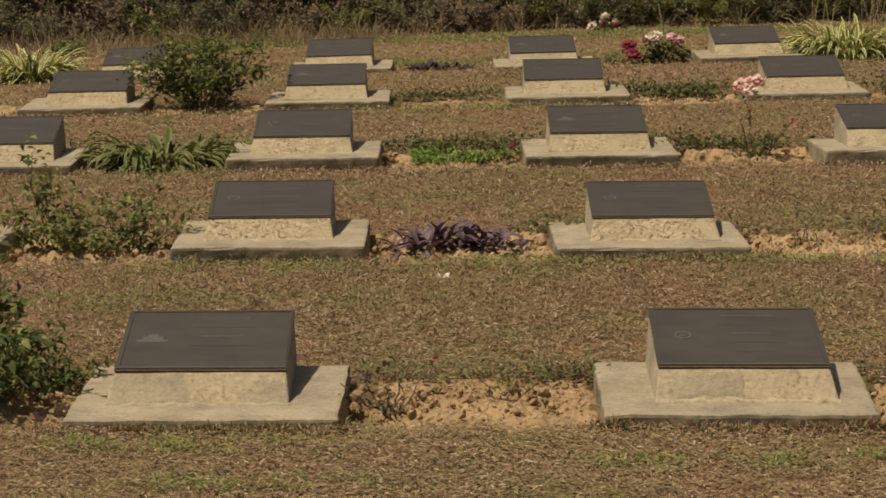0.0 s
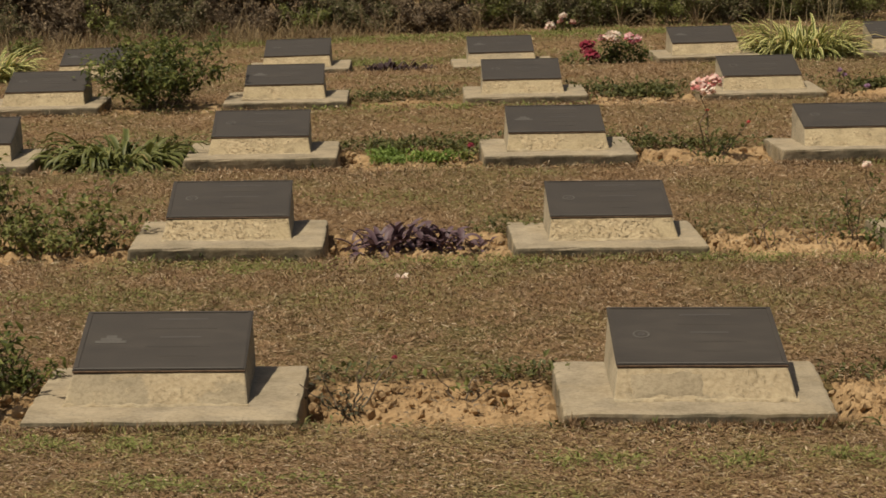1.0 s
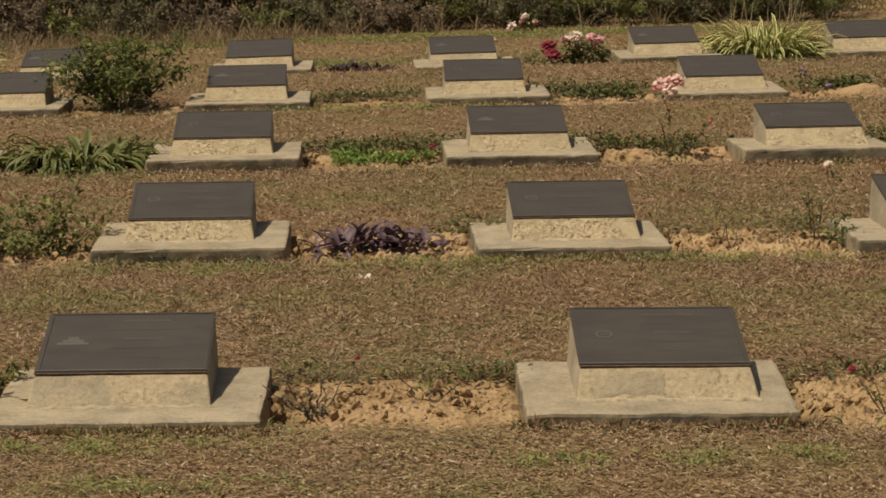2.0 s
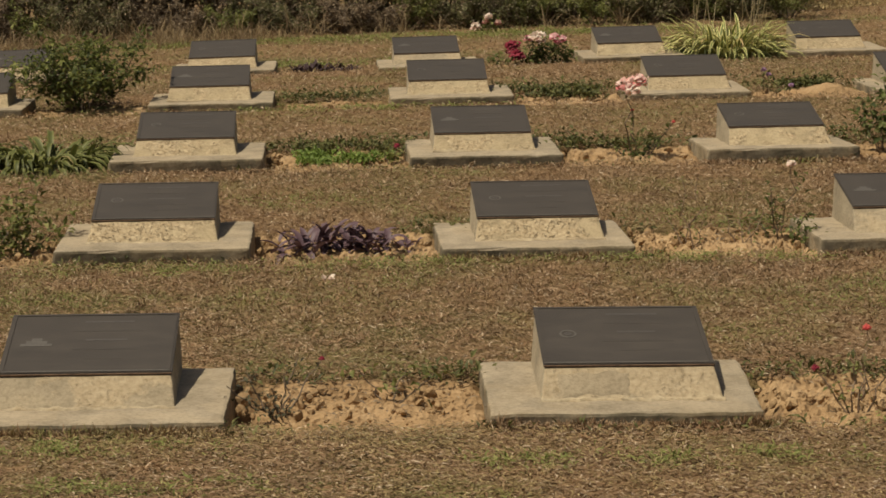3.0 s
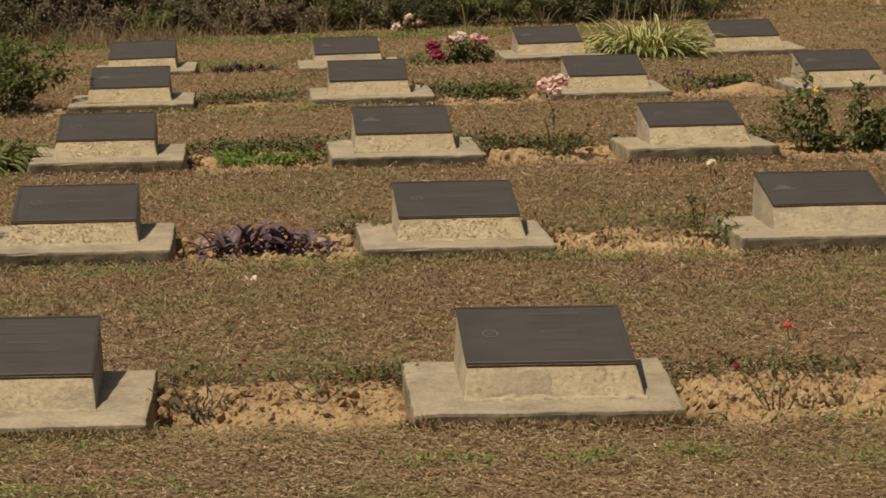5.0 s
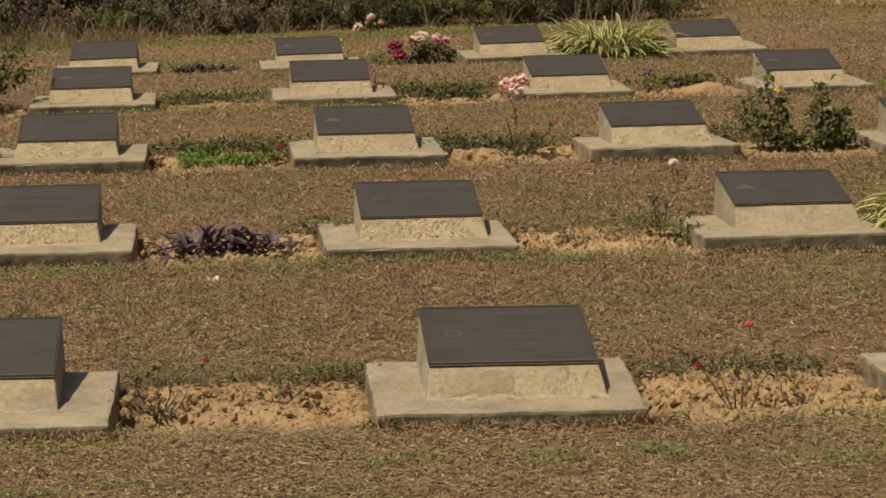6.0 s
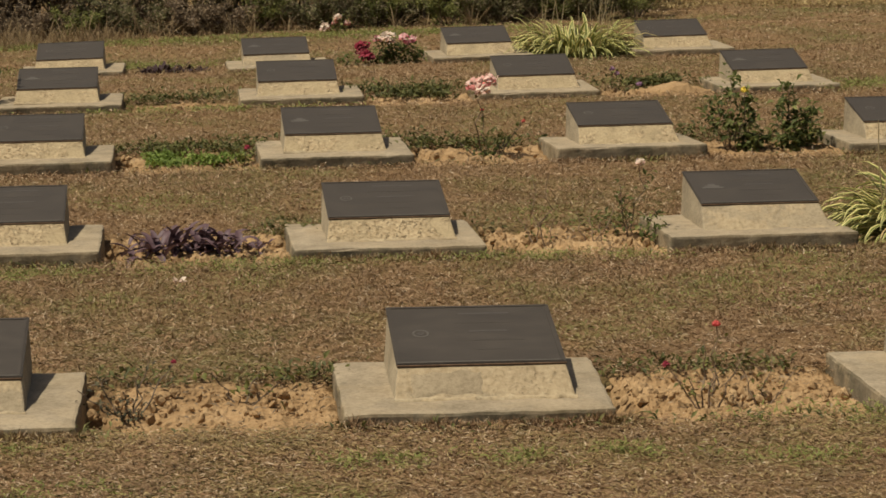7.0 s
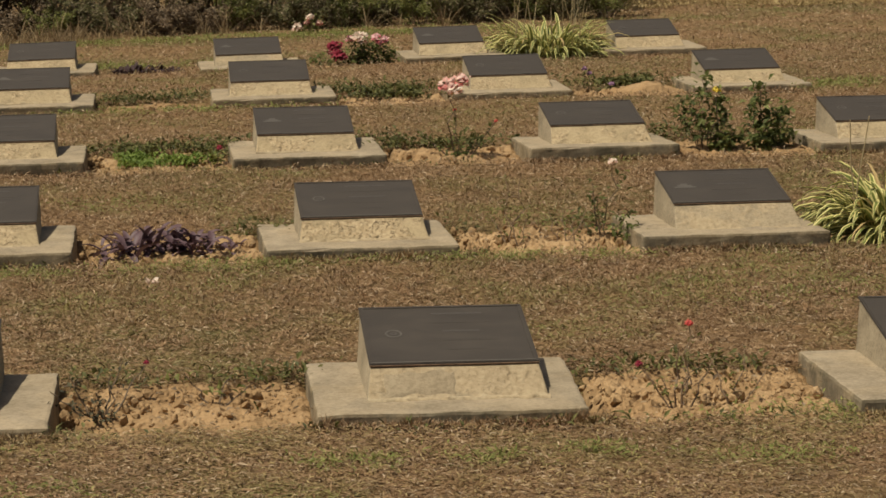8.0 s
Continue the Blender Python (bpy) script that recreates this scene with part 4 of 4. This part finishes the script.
def dry_tufts():
    """Pale dry stalks of tall grass along the foot of the hedge."""
    rng = random.Random(404)
    g = Geo()
    for k in range(210):
        x = rng.uniform(-6.6, 4.1)
        y = 19.75 + rng.gauss(0, 0.12)
        if x > 0.2 and rng.random() < 0.75:
            continue
        z = gz(x, y)
        for _ in range(rng.randrange(4, 12)):
            strap(g, (x + rng.gauss(0, 0.03), y + rng.gauss(0, 0.03), z - 0.01), rng.uniform(0, math.tau), rng.uniform(5, 60), rng.uniform(0.08, 0.34), rng.uniform(0.004, 0.008), rng, 4, 0.7)
    for k in range(620):
        x = -0.3 - 6.3 * rng.random() ** 0.9
        y = 19.72 - rng.random() ** 1.5 * min(0.95, 0.25 - 0.3 * (x + 0.3))
        z = gz(x, y)
        tall = rng.uniform(0.10, 0.24) * (0.5 + 0.5 * (y - 18.7))
        for _ in range(rng.randrange(6, 13)):
            strap(g, (x + rng.gauss(0, 0.05), y + rng.gauss(0, 0.05), z - 0.01), rng.uniform(0, math.tau), rng.uniform(5, 75), tall * rng.uniform(0.5, 1.2), rng.uniform(0.005, 0.010), rng, 3, 0.9)
    return tagged(new("dry_tall_grass", g.mesh("dry_tall_grass", DRY_STALK)), "pale dry tall grass at the foot of the hedge", "grass", kind="stuff")


dry_tufts()
bush(-2.97, 18.75, "small leafy green weed before the hedge", OLIVE_LEAF, 0.16, 0.15, 8, 420, 0.04, 92, name="weed", category="weed")
bush(-1.9, 19.0, "low green weed in the dry grass", OLIVE_LEAF, 0.12, 0.08, 6, 200, 0.035, 93, name="weed", category="weed")

# the far edge: a row of dark shrubs, with a pale rose before it
rose(1.32, 19.5, "straggling rose with pale pink flowers", [(0.0, 0.0, 0.13, 20, WHITE_PINK, 0.034), (-0.1, 0.0, 0.05, 20, WHITE_PINK, 0.04), (0.08, 0.02, 0.08, 20, PINK, 0.03), (-0.02, 0.02, 0.09, 10, PINK, 0.025)], 91, OLIVE_LEAF, 0.04)
shrub_rng = random.Random(12)
for k in range(34):
    x = -6.5 + 0.315 * k + shrub_rng.uniform(-0.08, 0.08)
    russet = k % 5 in (1, 2) and x < 0.5
    s = bush(x, 20.15 + 0.12 * math.sin(k * 1.7), "low tangled russet shrub with dry leaves" if russet else "low olive green shrub of the boundary hedge", RUST_LEAF if russet else OLIVE_LEAF if k % 5 in (1, 3) else HEDGE_LEAF, 0.26, shrub_rng.uniform(0.25, 0.45), 12, 1800, 0.036, 100 + k, "shrub", 0.0, "shrub", 0.006)
    tagged(s, group="hedge along the far edge")
for k in range(21):
    x = -6.6 + 0.5 * k + shrub_rng.uniform(-0.1, 0.1)
    for dy, size in ((0.65, 0.065), (1.4, 0.08), (2.4, 0.10)):
        s = bush(x + dy * 0.3, 20.15 + dy + 0.15 * math.sin(k * 2.3), "tangled shrub of the boundary hedge", RUST_LEAF if (k * 7 + int(dy * 10)) % 9 < (5 if x < -1 else 3) else HEDGE_LEAF, 0.5, 0.8 + dy * 0.3, 12, 1350, size, 200 + k + int(dy * 100), "shrub", 0.2, "shrub", 0.010)
        tagged(s, group="hedge along the far edge")


def petal(x, y, seed):
    rng = random.Random(seed)
    g = Geo()
    for k in range(3):
        leaf(g, (rng.uniform(-0.008, 0.008), rng.uniform(-0.006, 0.006), 0.012 + 0.004 * k), (rng.uniform(-1, 1), rng.uniform(-1, 1), 0.35), 0.024, 0.02, rng)
    ob = new("fallen_petal", g.mesh("fallen_petal", WHITE_PINK))
    ob.location = (x, y, gz(x, y) + 0.012)
    return tagged(ob, "pale pink rose petal fallen on the grass", "petal", "fallen petals")


for k, (x, y) in enumerate(((-0.018, 7.92), (0.012, 7.93))):
    petal(x, y, k)


def pale_strip():
    """The lawn past the end of the hedge has bleached to a pale yellow."""
    rng = random.Random(321)
    g = Geo()
    for _ in range(15000):
        x, y = rng.uniform(3.7, 8.6), 20.75 + rng.random() ** 1.4 * 4.0
        if y < 20.9 + 0.25 * noise.noise((x * 1.3, 0, 6)):
            continue
        size = rng.uniform(0.04, 0.08)
        leaf(g, (x, y, gz(x, y) + rng.uniform(0.0, 0.02)), (rng.gauss(0, 1), rng.gauss(0, 1), rng.uniform(0.1, 0.9)), size, size * rng.uniform(0.14, 0.24), rng)
    return tagged(new("pale_grass", g.mesh("pale_grass", PALE_GRASS)), "bleached pale yellow grass past the hedge", "grass", kind="stuff")


pale_strip()


def litter():
    """Dry leaf bits blown onto the beds."""
    rng = random.Random(99)
    g = Geo()
    for row, n in ((0, 900), (1, 800), (2, 500)):
        ry = ROW_Y[row]
        for _ in range(n):
            x = rng.uniform(-0.2 * ry - 0.2, 0.325 * ry + 0.2)
            y = ry + rng.uniform(*BED[row])
            gap = abs((x - marker_x(row, 0)) / PITCH[row] - round((x - marker_x(row, 0)) / PITCH[row])) * PITCH[row]
            if gap < 0.36 or noise.noise((x * 3, y * 5, 4)) < rng.uniform(-0.3, 0.3):
                continue
            size = rng.uniform(0.012, 0.03)
            leaf(g, (x, y, gz(x, y) + rng.uniform(0.004, 0.014)), (rng.uniform(-1, 1), rng.uniform(-1, 1), rng.uniform(0, 0.4)), size, size * rng.uniform(0.2, 0.5), rng)
    ob = new("leaf_litter", g.mesh("leaf_litter", RUST_LEAF))
    return tagged(ob, "dry brown leaf bits on the bare soil", "leaf litter", kind="stuff")


def green_patches():
    """Patches where the lawn is still green."""
    rng = random.Random(55)
    g = Geo()
    spots = ((-0.86, 5.68, 0.12, 0.05), (-0.64, 5.65, 0.13, 0.05), (-0.38, 5.65, 0.10, 0.04), (-0.22, 5.28, 0.12, 0.05), (-0.55, 5.28, 0.13, 0.05), (0.46, 5.49, 0.17, 0.05), (0.84, 5.50, 0.11, 0.05), (1.10, 5.53, 0.12, 0.04), (1.5, 5.45, 0.12, 0.05),
             (1.45, 8.33, 0.32, 0.06), (1.0, 8.36, 0.22, 0.04), (0.1, 8.3, 0.35, 0.07), (-0.6, 8.2, 0.3, 0.08), (2.2, 7.6, 0.4, 0.2), (-1.2, 7.6, 0.15, 0.12), (1.75, 5.85, 0.25, 0.08),
             (0.2, 13.25, 0.5, 0.1), (-0.2, 16.95, 0.8, 0.15), (1.5, 19.2, 1.4, 0.25), (-1.0, 19.2, 1.2, 0.2), (3.9, 13.6, 0.35, 0.15))
    for cx, cy, rx, ry in spots:
        for _ in range(int(5200 * rx * ry / (0.18 * 0.07) * (0.14 if rx * ry < 0.03 else 0.06)) + 160):
            x, y = rng.gauss(cx, rx * 0.75), rng.gauss(cy, ry * 0.9)
            if noise.noise((x * 9, y * 9, 2.5)) < rng.uniform(-0.4, 0.15):
                continue
            size = rng.uniform(0.010, 0.024) * (1.0 if cy < 9 else 1.7)
            leaf(g, (x, y, gz(x, y) + rng.uniform(0.004, 0.022)), (rng.gauss(0, 1), rng.gauss(0, 1), rng.uniform(0.1, 0.9)), size, size * rng.uniform(0.16, 0.28), rng)
    return tagged(new("green_grass", g.mesh("green_grass", GREEN_GRASS)), "patches of short green grass in the dry lawn", "grass", kind="stuff")


def fringe():
    """Uncut blades that stand against the front edges of the plinths."""
    rng = random.Random(88)
    g = Geo()
    for row, (n, tall) in enumerate(((1500, 0.058), (520, 0.026), (420, 0.026), (320, 0.030), (240, 0.034))):
        for col in COLS:
            mx = marker_x(row, col)
            if mx < -0.2 * ROW_Y[row] - 0.6 or mx > 0.33 * ROW_Y[row] + 0.5:
                continue
            for _ in range(int(n * (2.4 if (row, col) in LEAN else 1.0))):
                x = mx + rng.uniform(-0.40, 0.40)
                y = ROW_Y[row] - (0.315 if (row, col) == (0, 0) else 0.345) - abs(rng.gauss(0, 0.022))
                h = (tall + (0.03 if (row, col) in LEAN else 0.0)) * rng.uniform(0.35, 1.0) * (0.7 + 0.6 * noise.noise((x * 6, row, 7.0)))
                leaf(g, (x, y, gz(x, y) - 0.003), (rng.gauss(0, 0.5), rng.gauss(-0.1, 0.5), 1.0), h, rng.uniform(0.0025, 0.0045) * (1 + 0.3 * row), rng)
    return tagged(new("grass_fringe", g.mesh("grass_fringe", GRASS)), "uncut dry grass along the fronts of the plinths", "grass", kind="stuff")


def bleached():
    """Sun-bleached straw lying on the nearest strip of the lawn."""
    rng = random.Random(66)
    g = Geo()
    for _ in range(15000):
        x, y = rng.uniform(-1.5, 2.3), rng.uniform(5.0, 5.84)
        if noise.noise((x * 2.1, y * 3.0, 4.5)) < rng.uniform(-0.5, 0.35):
            continue
        size = rng.uniform(0.010, 0.026)
        leaf(g, (x, y, gz(x, y) + rng.uniform(0.006, 0.018)), (rng.gauss(0, 1), rng.gauss(0, 1), rng.uniform(0.0, 0.5)), size, rng.uniform(0.0022, 0.004), rng)
    return tagged(new("bleached_straw", g.mesh("bleached_straw", PALE_GRASS)), "short bleached straw lying on the lawn", "grass", kind="stuff")


fringe()
bleached()
green_patches()
litter()
weeds()
build_grass()
